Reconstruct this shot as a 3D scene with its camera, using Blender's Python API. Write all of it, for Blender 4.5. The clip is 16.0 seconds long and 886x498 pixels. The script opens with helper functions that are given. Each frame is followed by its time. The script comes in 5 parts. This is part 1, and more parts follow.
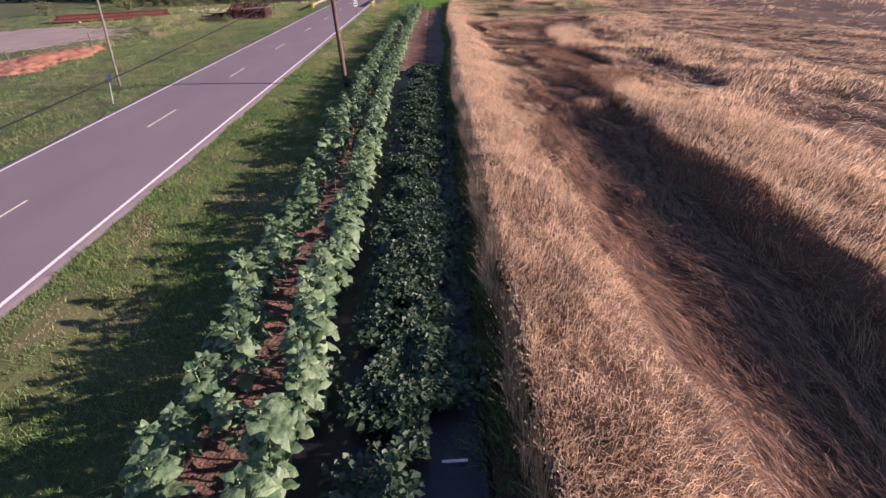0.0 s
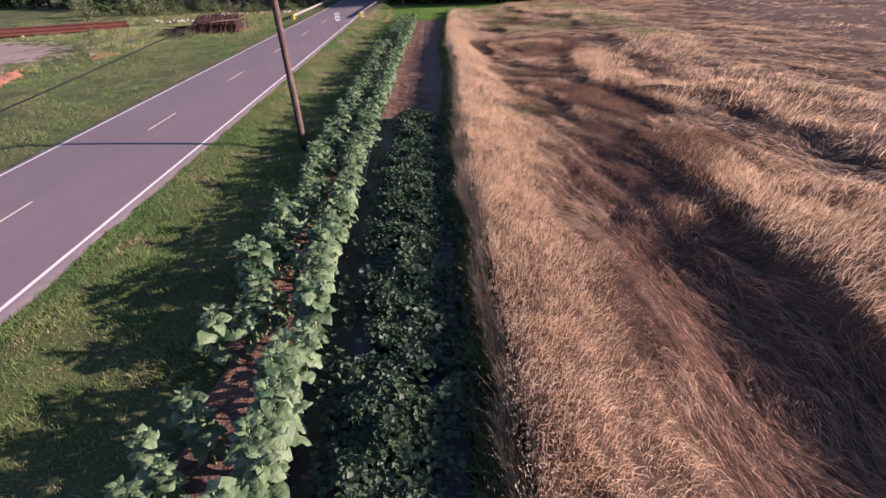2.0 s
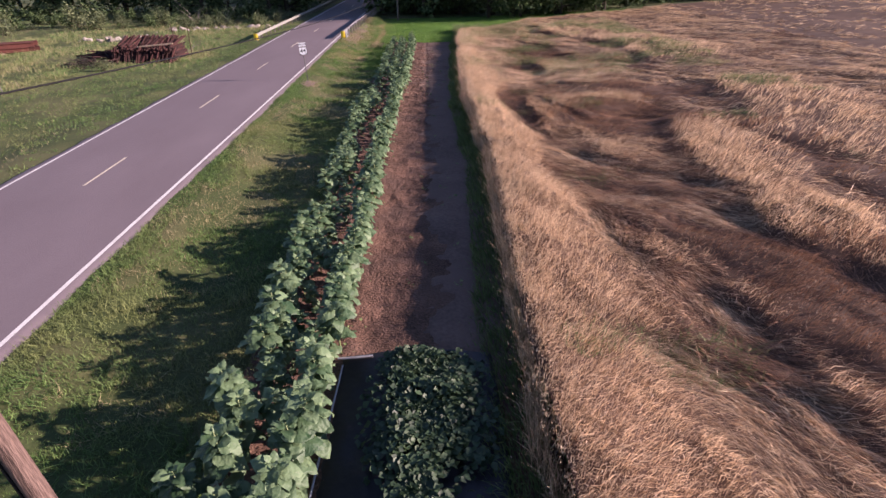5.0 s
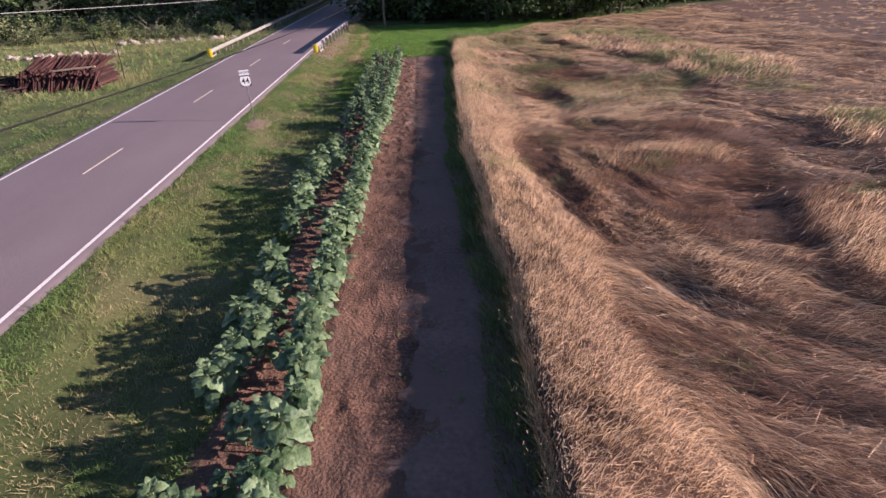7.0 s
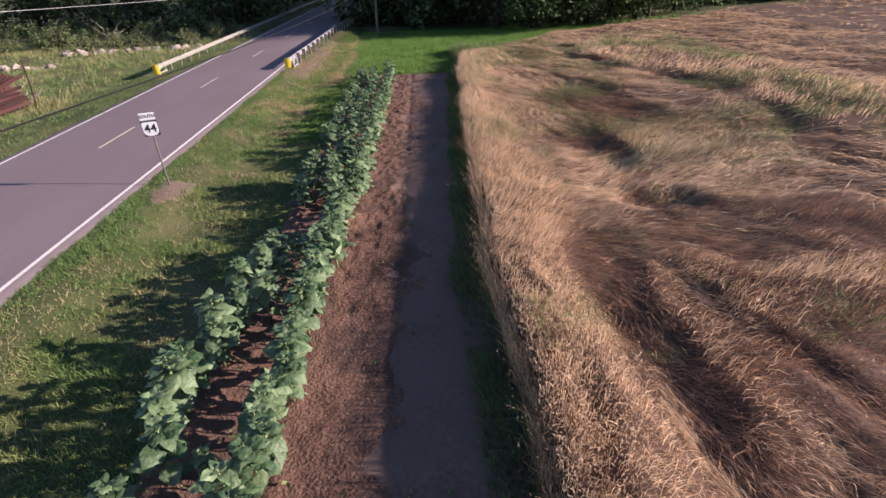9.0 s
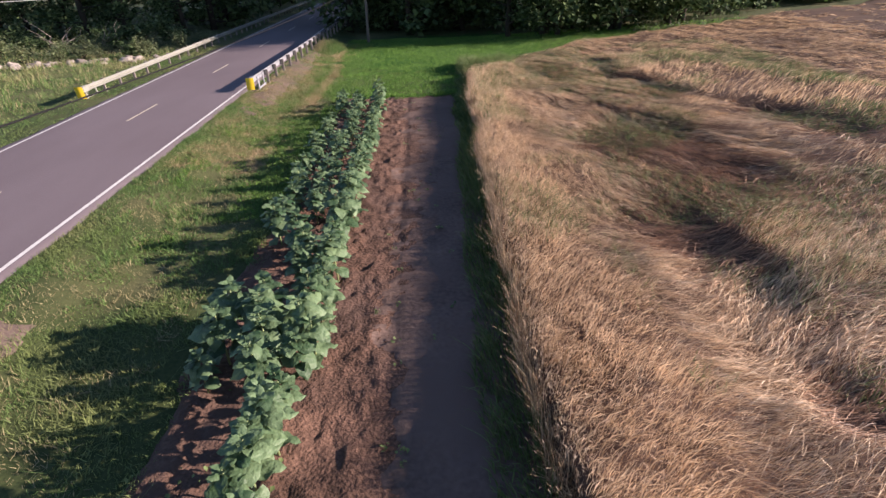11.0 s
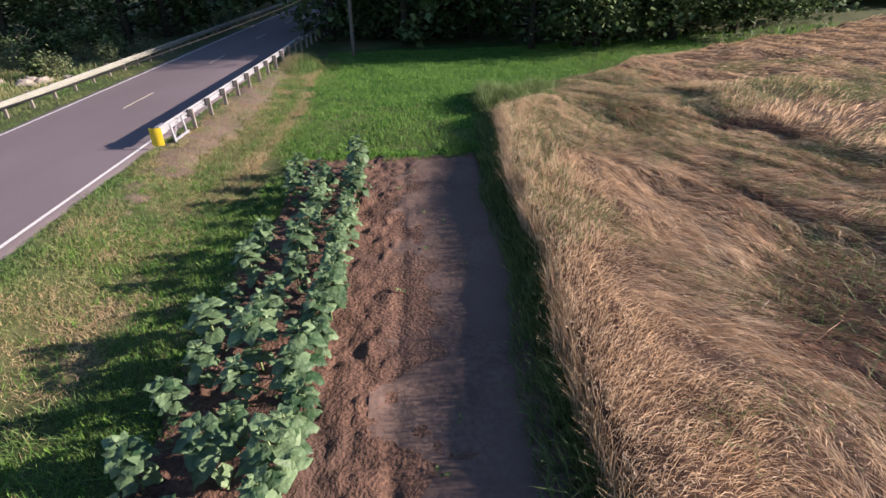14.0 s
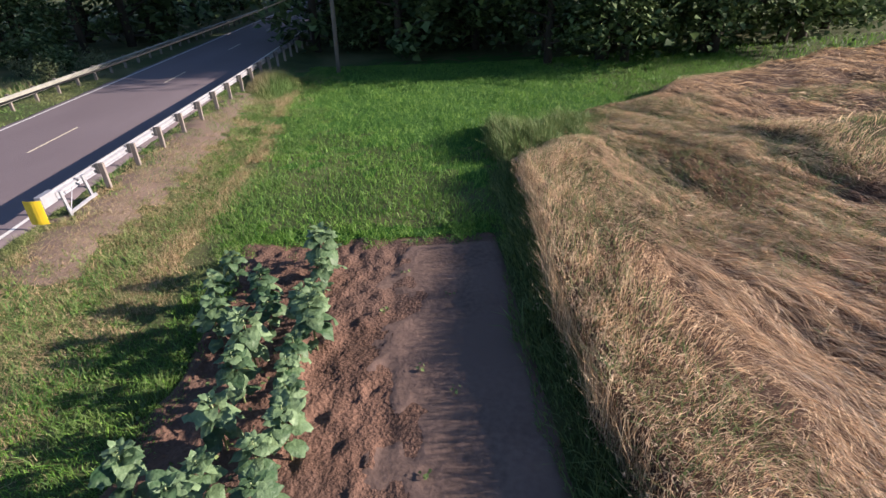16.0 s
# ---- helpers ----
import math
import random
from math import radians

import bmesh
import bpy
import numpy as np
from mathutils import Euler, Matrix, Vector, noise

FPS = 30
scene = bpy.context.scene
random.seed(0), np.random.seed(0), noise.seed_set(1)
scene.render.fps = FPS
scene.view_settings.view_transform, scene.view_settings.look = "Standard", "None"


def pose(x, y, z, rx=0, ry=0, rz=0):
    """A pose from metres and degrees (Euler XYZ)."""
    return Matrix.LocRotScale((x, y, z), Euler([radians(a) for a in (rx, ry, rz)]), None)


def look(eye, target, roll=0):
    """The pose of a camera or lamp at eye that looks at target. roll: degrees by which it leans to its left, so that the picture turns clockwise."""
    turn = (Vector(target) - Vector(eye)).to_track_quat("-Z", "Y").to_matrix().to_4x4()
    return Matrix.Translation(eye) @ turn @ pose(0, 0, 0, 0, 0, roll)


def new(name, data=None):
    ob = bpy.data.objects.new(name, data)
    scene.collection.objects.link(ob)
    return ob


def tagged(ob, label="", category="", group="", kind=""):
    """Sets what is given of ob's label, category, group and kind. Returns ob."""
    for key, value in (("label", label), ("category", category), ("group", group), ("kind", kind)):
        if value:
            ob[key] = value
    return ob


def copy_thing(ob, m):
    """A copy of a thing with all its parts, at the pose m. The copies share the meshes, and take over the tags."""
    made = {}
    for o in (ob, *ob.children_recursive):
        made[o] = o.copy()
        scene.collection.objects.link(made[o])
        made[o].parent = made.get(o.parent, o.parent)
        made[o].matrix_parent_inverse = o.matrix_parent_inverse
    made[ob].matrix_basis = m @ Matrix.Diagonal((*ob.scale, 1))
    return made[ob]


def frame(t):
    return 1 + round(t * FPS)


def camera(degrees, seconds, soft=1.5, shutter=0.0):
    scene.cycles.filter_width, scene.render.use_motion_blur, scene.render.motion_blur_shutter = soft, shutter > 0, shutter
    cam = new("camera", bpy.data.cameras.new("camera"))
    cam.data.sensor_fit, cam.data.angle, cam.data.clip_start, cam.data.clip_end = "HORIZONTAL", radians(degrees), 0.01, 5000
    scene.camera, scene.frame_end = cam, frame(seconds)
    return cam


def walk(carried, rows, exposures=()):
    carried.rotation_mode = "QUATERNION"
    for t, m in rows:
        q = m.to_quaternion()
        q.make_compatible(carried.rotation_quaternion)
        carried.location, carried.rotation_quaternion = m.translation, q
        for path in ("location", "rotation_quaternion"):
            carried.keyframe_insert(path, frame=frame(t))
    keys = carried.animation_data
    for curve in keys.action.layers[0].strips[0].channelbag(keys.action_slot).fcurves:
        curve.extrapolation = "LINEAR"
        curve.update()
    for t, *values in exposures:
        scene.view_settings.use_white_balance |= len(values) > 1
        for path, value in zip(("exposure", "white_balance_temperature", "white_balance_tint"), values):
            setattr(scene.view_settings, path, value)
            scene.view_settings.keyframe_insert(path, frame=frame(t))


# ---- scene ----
cam = camera(80.9, 16.0, soft=1.5)
# seconds, x, y, z, yaw, pitch, roll
ROWS = [
    (0, 0.077, -37.971, 7.198, -0.200, -29.625, -1.684),
    (0.5, 0.024, -35.188, 7.281, -0.346, -29.517, -1.602),
    (1, 0.068, -32.353, 7.340, -0.388, -29.412, -1.564),
    (1.5, 0.187, -29.422, 7.388, -0.366, -29.392, -1.596),
    (2, 0.286, -26.358, 7.425, -0.413, -29.440, -1.639),
    (2.5, 0.275, -23.171, 7.456, -0.570, -29.452, -1.590),
    (3, 0.161, -19.938, 7.527, -0.736, -29.450, -1.474),
    (3.5, 0.016, -16.751, 7.647, -0.817, -29.488, -1.403),
    (4, -0.135, -13.627, 7.750, -0.832, -29.508, -1.367),
    (4.5, -0.295, -10.551, 7.794, -0.897, -29.468, -1.261),
    (5, -0.469, -7.509, 7.798, -1.084, -29.398, -1.049),
    (7.5, 0.037, 6.157, 7.368, -1.393, -29.446, -1.986),
    (8, 0.101, 8.752, 7.231, -1.433, -29.373, -1.905),
    (8.5, 0.175, 11.272, 7.119, -1.318, -29.360, -1.886),
    (9, 0.234, 13.692, 7.029, -1.266, -29.374, -1.875),
    (11.5, 0.084, 25.066, 6.459, -1.626, -29.287, -1.853),
    (12, -0.010, 27.167, 6.355, -1.745, -29.314, -1.789),
    (12.5, -0.084, 29.238, 6.246, -1.839, -29.332, -1.763),
    (13, -0.127, 31.255, 6.152, -1.892, -29.369, -1.778),
    (13.5, -0.135, 33.214, 6.078, -1.926, -29.417, -1.804),
    (14, -0.105, 35.121, 6.021, -1.967, -29.446, -1.835),
    (14.5, -0.042, 36.969, 5.986, -2.012, -29.487, -1.861),
    (15, 0.016, 38.726, 5.957, -2.086, -29.516, -1.864),
    (15.5, 0.027, 40.332, 5.928, -2.185, -29.485, -1.857),
    (16, 0.005, 41.791, 5.913, -2.257, -29.418, -1.865),
]
walk(cam, [(t, Matrix.Translation((x, y, z)) @ pose(0, 0, 0, 90 + pitch, 0, yaw) @ pose(0, 0, 0, 0, 0, roll))
           for t, x, y, z, yaw, pitch, roll in ROWS], exposures=[(0.0, 1.27, 6520, 38), (5.0, 1.26, 6560, 37), (10.0, 1.27, 6560, 26), (16.0, 1.37, 6430, 18)])

# ---------------------------------------------------------------- light
SUN_UP, SUN_AZ = 18.2, 95.0          # degrees above the horizon; clockwise from +y
world = bpy.data.worlds.new("sky")
scene.world = world
world.use_nodes = True
wn = world.node_tree.nodes
sky = wn.new("ShaderNodeTexSky")
sky.sky_type = 'NISHITA'
sky.sun_disc = False
sky.sun_elevation = radians(SUN_UP)
sky.sun_rotation = radians(SUN_AZ)
sky.dust_density, sky.ozone_density = 0.3, 3.0
wn["Background"].inputs[1].default_value = 0.066
world.node_tree.links.new(sky.outputs[0], wn["Background"].inputs[0])
sun_data = bpy.data.lights.new("sun", 'SUN')
sun_data.energy, sun_data.angle, sun_data.color = 4.9, radians(0.8), (1.0, 0.865, 0.725)
sun = new("sun", sun_data)
sun_way = Vector((math.sin(radians(SUN_AZ)) * math.cos(radians(SUN_UP)), math.cos(radians(SUN_AZ)) * math.cos(radians(SUN_UP)), math.sin(radians(SUN_UP))))
sun.matrix_world = look(sun_way * 120, (0, 0, 0))

# ---------------------------------------------------------------- noise and meshes
RNG = np.random.default_rng(7)
LATTICE = [np.random.default_rng(100 + k).random((128, 128)) for k in range(12)]


def vnoise(x, y, size, k=0):
    """Smooth value noise from 0 to 1, with features of about the given size in metres."""
    g = LATTICE[k]
    x, y = np.asarray(x, float) / size + 1000.3, np.asarray(y, float) / size + 1000.7
    i, j = np.floor(x).astype(int), np.floor(y).astype(int)
    u, v = x - i, y - j
    u, v = u * u * (3 - 2 * u), v * v * (3 - 2 * v)
    a, b, c, d = g[i % 128, j % 128], g[(i + 1) % 128, j % 128], g[i % 128, (j + 1) % 128], g[(i + 1) % 128, (j + 1) % 128]
    return (a * (1 - u) + b * u) * (1 - v) + (c * (1 - u) + d * u) * v


def step(x, a, b):
    s = np.clip((np.asarray(x, float) - a) / (b - a), 0, 1)
    return s * s * (3 - 2 * s)


def mass(name, V, polys, material):
    """One mesh of many alike pieces. V: pieces x vertices x 3; polys: the corners of each polygon of a piece."""
    n, nv = V.shape[:2]
    me = bpy.data.meshes.new(name)
    me.vertices.add(n * nv)
    me.vertices.foreach_set("co", np.ascontiguousarray(V, np.float32).ravel())
    size = np.array([len(p) for p in polys])
    flat = np.array([c for p in polys for c in p])
    loops = (np.arange(n)[:, None] * nv + flat[None]).ravel()
    me.loops.add(len(loops))
    me.loops.foreach_set("vertex_index", loops.astype(np.int32))
    total = np.tile(size, n)
    me.polygons.add(len(total))
    me.polygons.foreach_set("loop_start", np.r_[0, np.cumsum(total)[:-1]].astype(np.int32))
    me.update(calc_edges=True)
    me.materials.append(material)
    return me


def sheet(name, xs, ys, height, material, smooth=True):
    """A grid mesh over the plan, with its height from a function."""
    X, Y = np.meshgrid(xs, ys, indexing="ij")
    Z = height(X, Y)
    nx, ny = len(xs), len(ys)
    me = bpy.data.meshes.new(name)
    me.vertices.add(nx * ny)
    me.vertices.foreach_set("co", np.stack([X, Y, Z], -1).astype(np.float32).ravel())
    a = (np.arange(nx - 1)[:, None] * ny + np.arange(ny - 1)[None]).ravel()
    quads = np.stack([a, a + ny, a + ny + 1, a + 1], -1)
    me.loops.add(quads.size)
    me.loops.foreach_set("vertex_index", quads.astype(np.int32).ravel())
    me.polygons.add(len(quads))
    me.polygons.foreach_set("loop_start", (np.arange(len(quads)) * 4).astype(np.int32))
    me.polygons.foreach_set("use_smooth", np.full(len(quads), smooth))
    me.update(calc_edges=True)
    me.materials.append(material)
    return me


def finish(bm, name, material, smooth=False):
    me = bpy.data.meshes.new(name)
    bmesh.ops.recalc_face_normals(bm, faces=bm.faces)
    bm.to_mesh(me)
    bm.free()
    if smooth:
        me.polygons.foreach_set("use_smooth", np.full(len(me.polygons), True))
    me.materials.append(material)
    return me


def part(name, me, parent, label="", m=None):
    """A mesh as one part under a thing or under a part."""
    ob = new(name, me)
    ob.parent = parent
    if m is not None:
        ob.matrix_basis = m
    return tagged(ob, label)


def thing(name, label, category, m=None, group="", kind="", data=None):
    ob = new(name, data)
    if m is not None:
        ob.matrix_basis = m
    return tagged(ob, label, category, group, kind)


def box(bm, x0, x1, y0, y1, z0, z1, bevel=0.0):
    made = bmesh.ops.create_cube(bm, size=1.0, matrix=Matrix.Translation(((x0 + x1) / 2, (y0 + y1) / 2, (z0 + z1) / 2)) @ Matrix.Diagonal((x1 - x0, y1 - y0, z1 - z0, 1)))
    if bevel:
        edges = {e for v in made["verts"] for e in v.link_edges}
        bmesh.ops.bevel(bm, geom=list(edges), offset=bevel, segments=1, affect='EDGES')


def tube(bm, points, radii, sides=8, cap=True):
    """A round bar along points, with a radius at each."""
    rings = []
    for i, p in enumerate(points):
        p = Vector(p)
        way = (Vector(points[min(i + 1, len(points) - 1)]) - Vector(points[max(i - 1, 0)])).normalized()
        side = way.cross(Vector((0.13, 0.97, 0.21))).normalized()
        up = way.cross(side)
        rings.append([bm.verts.new(p + (side * math.cos(a) + up * math.sin(a)) * radii[i]) for a in (2 * math.pi * k / sides for k in range(sides))])
    for r, s in zip(rings, rings[1:]):
        for k in range(sides):
            bm.faces.new((r[k], r[(k + 1) % sides], s[(k + 1) % sides], s[k]))
    if cap:
        bm.faces.new(rings[0])
        bm.faces.new(rings[-1])


def extrude_profile(bm, profile, a, b):
    """A closed (x, z) profile drawn out along y from a to b."""
    r = [bm.verts.new((x, a, z)) for x, z in profile]
    s = [bm.verts.new((x, b, z)) for x, z in profile]
    n = len(profile)
    for k in range(n):
        bm.faces.new((r[k], r[(k + 1) % n], s[(k + 1) % n], s[k]))
    bm.faces.new(r)
    bm.faces.new(s)


# ---------------------------------------------------------------- materials
def material(name, dark, light, grain=8.0, patch=0.6, rough=0.8, bump=0.3, metal=0.0, spread=0.0, by="", leaf=0.0, third=None, stretch=(1, 1, 1), contrast=1.0, depth=0.02):
    """Two colours mixed by noise at two sizes (grain and patch: features per metre); spread: how far single pieces vary;
    by: 'island' or 'object'; leaf: share of light that passes through; third: a colour in wide patches."""
    m = bpy.data.materials.new(name)
    m.use_nodes = True
    nt = m.node_tree
    N, L = nt.nodes, nt.links
    bsdf = N["Principled BSDF"]
    geo = N.new("ShaderNodeNewGeometry")
    coord = N.new("ShaderNodeMapping")
    coord.inputs["Scale"].default_value = stretch
    L.new(geo.outputs["Position"], coord.inputs["Vector"])

    def noise_node(scale, detail):
        n = N.new("ShaderNodeTexNoise")
        n.inputs["Scale"].default_value = scale
        n.inputs["Detail"].default_value = detail
        L.new(coord.outputs[0], n.inputs["Vector"])
        return n

    def mathn(op, a, b):
        n = N.new("ShaderNodeMath")
        n.operation = op
        for k, v in ((0, a), (1, b)):
            if isinstance(v, (int, float)):
                n.inputs[k].default_value = v
            else:
                L.new(v, n.inputs[k])
        return n.outputs[0]

    fine, wide = noise_node(grain, 4), noise_node(patch, 3)
    value = mathn('ADD', mathn('MULTIPLY', fine.outputs["Fac"], 0.6), mathn('MULTIPLY', wide.outputs["Fac"], 0.6))
    value = mathn('SUBTRACT', value, 0.1)
    if by:
        src = geo.outputs["Random Per Island"]
        if by == "object":
            info = N.new("ShaderNodeObjectInfo")
            src = info.outputs["Random"]
        value = mathn('ADD', mathn('MULTIPLY', value, 1 - spread), mathn('MULTIPLY', src, spread))
    ramp = N.new("ShaderNodeMapRange")
    ramp.inputs[1].default_value, ramp.inputs[2].default_value = 0.5 - 0.28 / contrast, 0.5 + 0.28 / contrast
    L.new(value, ramp.inputs[0])
    mix = N.new("ShaderNodeMix")
    mix.data_type = 'RGBA'
    L.new(ramp.outputs[0], mix.inputs[0])
    mix.inputs[6].default_value, mix.inputs[7].default_value = (*dark, 1), (*light, 1)
    colour = mix.outputs[2]
    if third:
        far = noise_node(patch * 0.45, 4)
        r3 = N.new("ShaderNodeMapRange")
        r3.inputs[1].default_value, r3.inputs[2].default_value = 0.47, 0.62
        L.new(far.outputs["Fac"], r3.inputs[0])
        m3 = N.new("ShaderNodeMix")
        m3.data_type = 'RGBA'
        L.new(r3.outputs[0], m3.inputs[0])
        L.new(colour, m3.inputs[6])
        m3.inputs[7].default_value = (*third, 1)
        colour = m3.outputs[2]
    L.new(colour, bsdf.inputs["Base Color"])
    bsdf.inputs["Roughness"].default_value = rough
    bsdf.inputs["Metallic"].default_value = metal
    if rough > 0.7:
        bsdf.inputs["Specular IOR Level"].default_value = 0.25
    if bump:
        bn = N.new("ShaderNodeBump")
        bn.inputs["Strength"].default_value = bump
        bn.inputs["Distance"].default_value = depth
        L.new(fine.outputs["Fac"], bn.inputs["Height"])
        L.new(bn.outputs[0], bsdf.inputs["Normal"])
    if leaf:
        trans = N.new("ShaderNodeBsdfTranslucent")
        L.new(colour, trans.inputs["Color"])
        shader = N.new("ShaderNodeMixShader")
        shader.inputs[0].default_value = leaf
        L.new(bsdf.outputs[0], shader.inputs[1])
        L.new(trans.outputs[0], shader.inputs[2])
        L.new(shader.outputs[0], N["Material Output"].inputs["Surface"])
    return m


GRASS_BASE = material("grass_base", (0.032, 0.052, 0.017), (0.080, 0.102, 0.036), 11, 0.5, 0.95, 0.8, third=(0.100, 0.106, 0.046), contrast=1.5)
GRASS = material("grass_blades", (0.050, 0.122, 0.028), (0.160, 0.262, 0.072), 3, 0.4, 0.7, 0, spread=0.4, by="island", leaf=0.25, third=(0.190, 0.225, 0.080), contrast=1.4)
DRY_GRASS = material("dry_grass_blades", (0.19, 0.18, 0.09), (0.40, 0.35, 0.20), 3, 0.5, 0.75, 0, spread=0.5, by="island", leaf=0.2)
GOLD_GRASS = material("golden_dry_grass", (0.27, 0.195, 0.105), (0.54, 0.42, 0.255), 3, 0.6, 0.75, 0, spread=0.5, by="island", leaf=0.15)
LUSH = material("lush_grass_blades", (0.045, 0.150, 0.018), (0.190, 0.355, 0.062), 3, 0.5, 0.6, 0, spread=0.5, by="island", leaf=0.3, contrast=1.5)
LUSH_BASE = material("lush_grass_base", (0.018, 0.070, 0.010), (0.045, 0.13, 0.018), 12, 0.5, 0.9, 0.5)
ASPHALT = material("asphalt", (0.145, 0.117, 0.127), (0.208, 0.174, 0.188), 60, 0.35, 0.82, 0.25, stretch=(1, 0.35, 1))
WHITE_PAINT = material("white_road_paint", (0.55, 0.54, 0.52), (0.80, 0.79, 0.77), 18, 2.0, 0.7, 0.1)
YELLOW_PAINT = material("yellow_road_paint", (0.56, 0.49, 0.36), (0.72, 0.66, 0.52), 14, 2.0, 0.7, 0.1)
SOIL = material("red_brown_soil", (0.056, 0.034, 0.026), (0.218, 0.126, 0.090), 15, 0.9, 0.95, 1.0, third=(0.122, 0.076, 0.059), contrast=1.4, depth=0.05)
PACKED = material("packed_soil", (0.080, 0.055, 0.046), (0.225, 0.155, 0.128), 9, 0.7, 0.95, 0.8, third=(0.158, 0.108, 0.090), depth=0.02)
GRAVEL = material("gravel_shoulder", (0.09, 0.066, 0.054), (0.225, 0.168, 0.138), 16, 0.8, 0.95, 0.7)
YARD = material("yard_gravel", (0.185, 0.150, 0.135), (0.33, 0.27, 0.24), 9, 0.3, 0.95, 0.5)
CLAY = material("orange_clay", (0.20, 0.085, 0.050), (0.36, 0.175, 0.115), 5, 0.6, 0.95, 0.6)
PLASTIC = material("black_plastic_film", (0.008, 0.008, 0.012), (0.020, 0.020, 0.028), 6, 0.8, 0.42, 0.5)
STRAW = material("ripe_straw", (0.30, 0.188, 0.105), (0.98, 0.748, 0.505), 2.2, 0.35, 0.6, 0, spread=0.78, by="island", leaf=0.38)
STRAW_BRIGHT = material("bleached_straw", (0.58, 0.42, 0.275), (0.98, 0.795, 0.57), 2.2, 0.35, 0.5, 0, spread=0.6, by="island", leaf=0.35)
EAR = material("grain_ear", (0.38, 0.27, 0.18), (0.80, 0.62, 0.44), 2.2, 0.35, 0.6, 0, spread=0.6, by="island", leaf=0.35)
# straw darkened by weathering, and by trough shade put into its colour
STRAW_RED = material("weathered_shade_straw", (0.072, 0.035, 0.023), (0.52, 0.295, 0.172), 2.2, 0.35, 0.6, 0, spread=0.75, by="island", leaf=0.12)
# mat kept far darker than ripe straw: shade between stalks put into its colour
STRAW_MAT = material("gap_shade_straw_mat", (0.040, 0.023, 0.017), (0.14, 0.086, 0.060), 10, 0.5, 0.9, 0.9)
WEED = material("green_weed", (0.065, 0.120, 0.036), (0.215, 0.290, 0.105), 3, 0.5, 0.7, 0, spread=0.5, by="island", leaf=0.25)
SUNFLOWER_LEAF = material("sunflower_leaf", (0.028, 0.078, 0.032), (0.180, 0.275, 0.140), 11, 3.0, 0.55, 0.9, spread=0.42, by="object", leaf=0.22, contrast=1.2, depth=0.04)
SUNFLOWER_STEM = material("sunflower_stem", (0.16, 0.22, 0.09), (0.27, 0.33, 0.15), 8, 1.2, 0.6, 0.2)
BEAN_LEAF = material("bean_leaf", (0.016, 0.043, 0.021), (0.062, 0.112, 0.052), 4, 0.8, 0.55, 0, spread=0.6, by="island", leaf=0.2)
TREE_LEAF = material("tree_leaf", (0.022, 0.048, 0.018), (0.150, 0.220, 0.092), 2, 0.3, 0.72, 0, spread=0.6, by="island", leaf=0.2)
PALE_LEAF = material("pale_shrub_leaf", (0.080, 0.112, 0.044), (0.20, 0.235, 0.12), 2, 0.4, 0.6, 0, spread=0.5, by="island", leaf=0.2)
BARK = material("bark", (0.024, 0.020, 0.017), (0.065, 0.053, 0.043), 6, 0.8, 0.9, 0.8, stretch=(1, 1, 0.2))
DEAD_WOOD = material("dead_grey_wood", (0.16, 0.135, 0.115), (0.34, 0.30, 0.26), 8, 1.0, 0.9, 0.6)
POLE_WOOD = material("weathered_pole_wood", (0.045, 0.030, 0.026), (0.185, 0.125, 0.105), 10, 2.5, 0.85, 0.9, stretch=(5, 5, 0.4), contrast=1.6)
GREY_POLE = material("grey_pole_wood", (0.10, 0.086, 0.076), (0.21, 0.185, 0.165), 10, 0.9, 0.85, 0.5, stretch=(6, 6, 0.25))
CABLE = material("black_cable", (0.006, 0.006, 0.007), (0.014, 0.014, 0.015), 8, 0.5, 0.8, 0)
WIRE = material("aluminium_wire", (0.55, 0.55, 0.54), (0.72, 0.72, 0.70), 8, 0.5, 0.4, 0, metal=0.6)
GALV = material("galvanised_steel", (0.26, 0.27, 0.30), (0.44, 0.45, 0.49), 6, 1.7, 0.5, 0.08, metal=0.35)
PALE_RAIL = material("pale_weathered_rail", (0.22, 0.225, 0.20), (0.38, 0.385, 0.345), 6, 0.7, 0.55, 0.1, metal=0.2)
POST_WOOD = material("grey_rail_post", (0.13, 0.112, 0.104), (0.27, 0.235, 0.215), 10, 1.2, 0.85, 0.4, stretch=(5, 5, 0.4))
DARK_STEEL = material("dark_block_steel", (0.05, 0.05, 0.055), (0.12, 0.115, 0.115), 8, 1.0, 0.6, 0.2)
YELLOW_SHEET = material("yellow_marker_sheet", (0.68, 0.47, 0.02), (0.82, 0.60, 0.04), 5, 1.0, 0.45, 0.05)
SIGN_WHITE = material("sign_white", (0.52, 0.56, 0.62), (0.62, 0.66, 0.71), 6, 1.0, 0.4, 0)
SIGN_BLACK = material("sign_black", (0.012, 0.013, 0.018), (0.03, 0.03, 0.038), 6, 1.0, 0.45, 0)
RUST = material("rusted_steel", (0.060, 0.024, 0.020), (0.155, 0.054, 0.042), 7, 0.8, 0.85, 0.5, spread=0.3, by="object")
DARK_RUST = material("dark_rusted_steel", (0.020, 0.011, 0.011), (0.080, 0.034, 0.031), 7, 0.8, 0.85, 0.5, spread=0.55, by="object")
TIMBER = material("pale_timber", (0.30, 0.22, 0.15), (0.50, 0.40, 0.30), 9, 1.0, 0.85, 0.4, stretch=(0.4, 4, 4))
ROCK = material("pale_rubble_stone", (0.16, 0.14, 0.125), (0.38, 0.34, 0.30), 5, 1.0, 0.9, 0.6, spread=0.5, by="object")
CORN_LEAF = material("corn_leaf", (0.05, 0.12, 0.03), (0.13, 0.24, 0.06), 3, 0.5, 0.55, 0, spread=0.5, by="island", leaf=0.25)

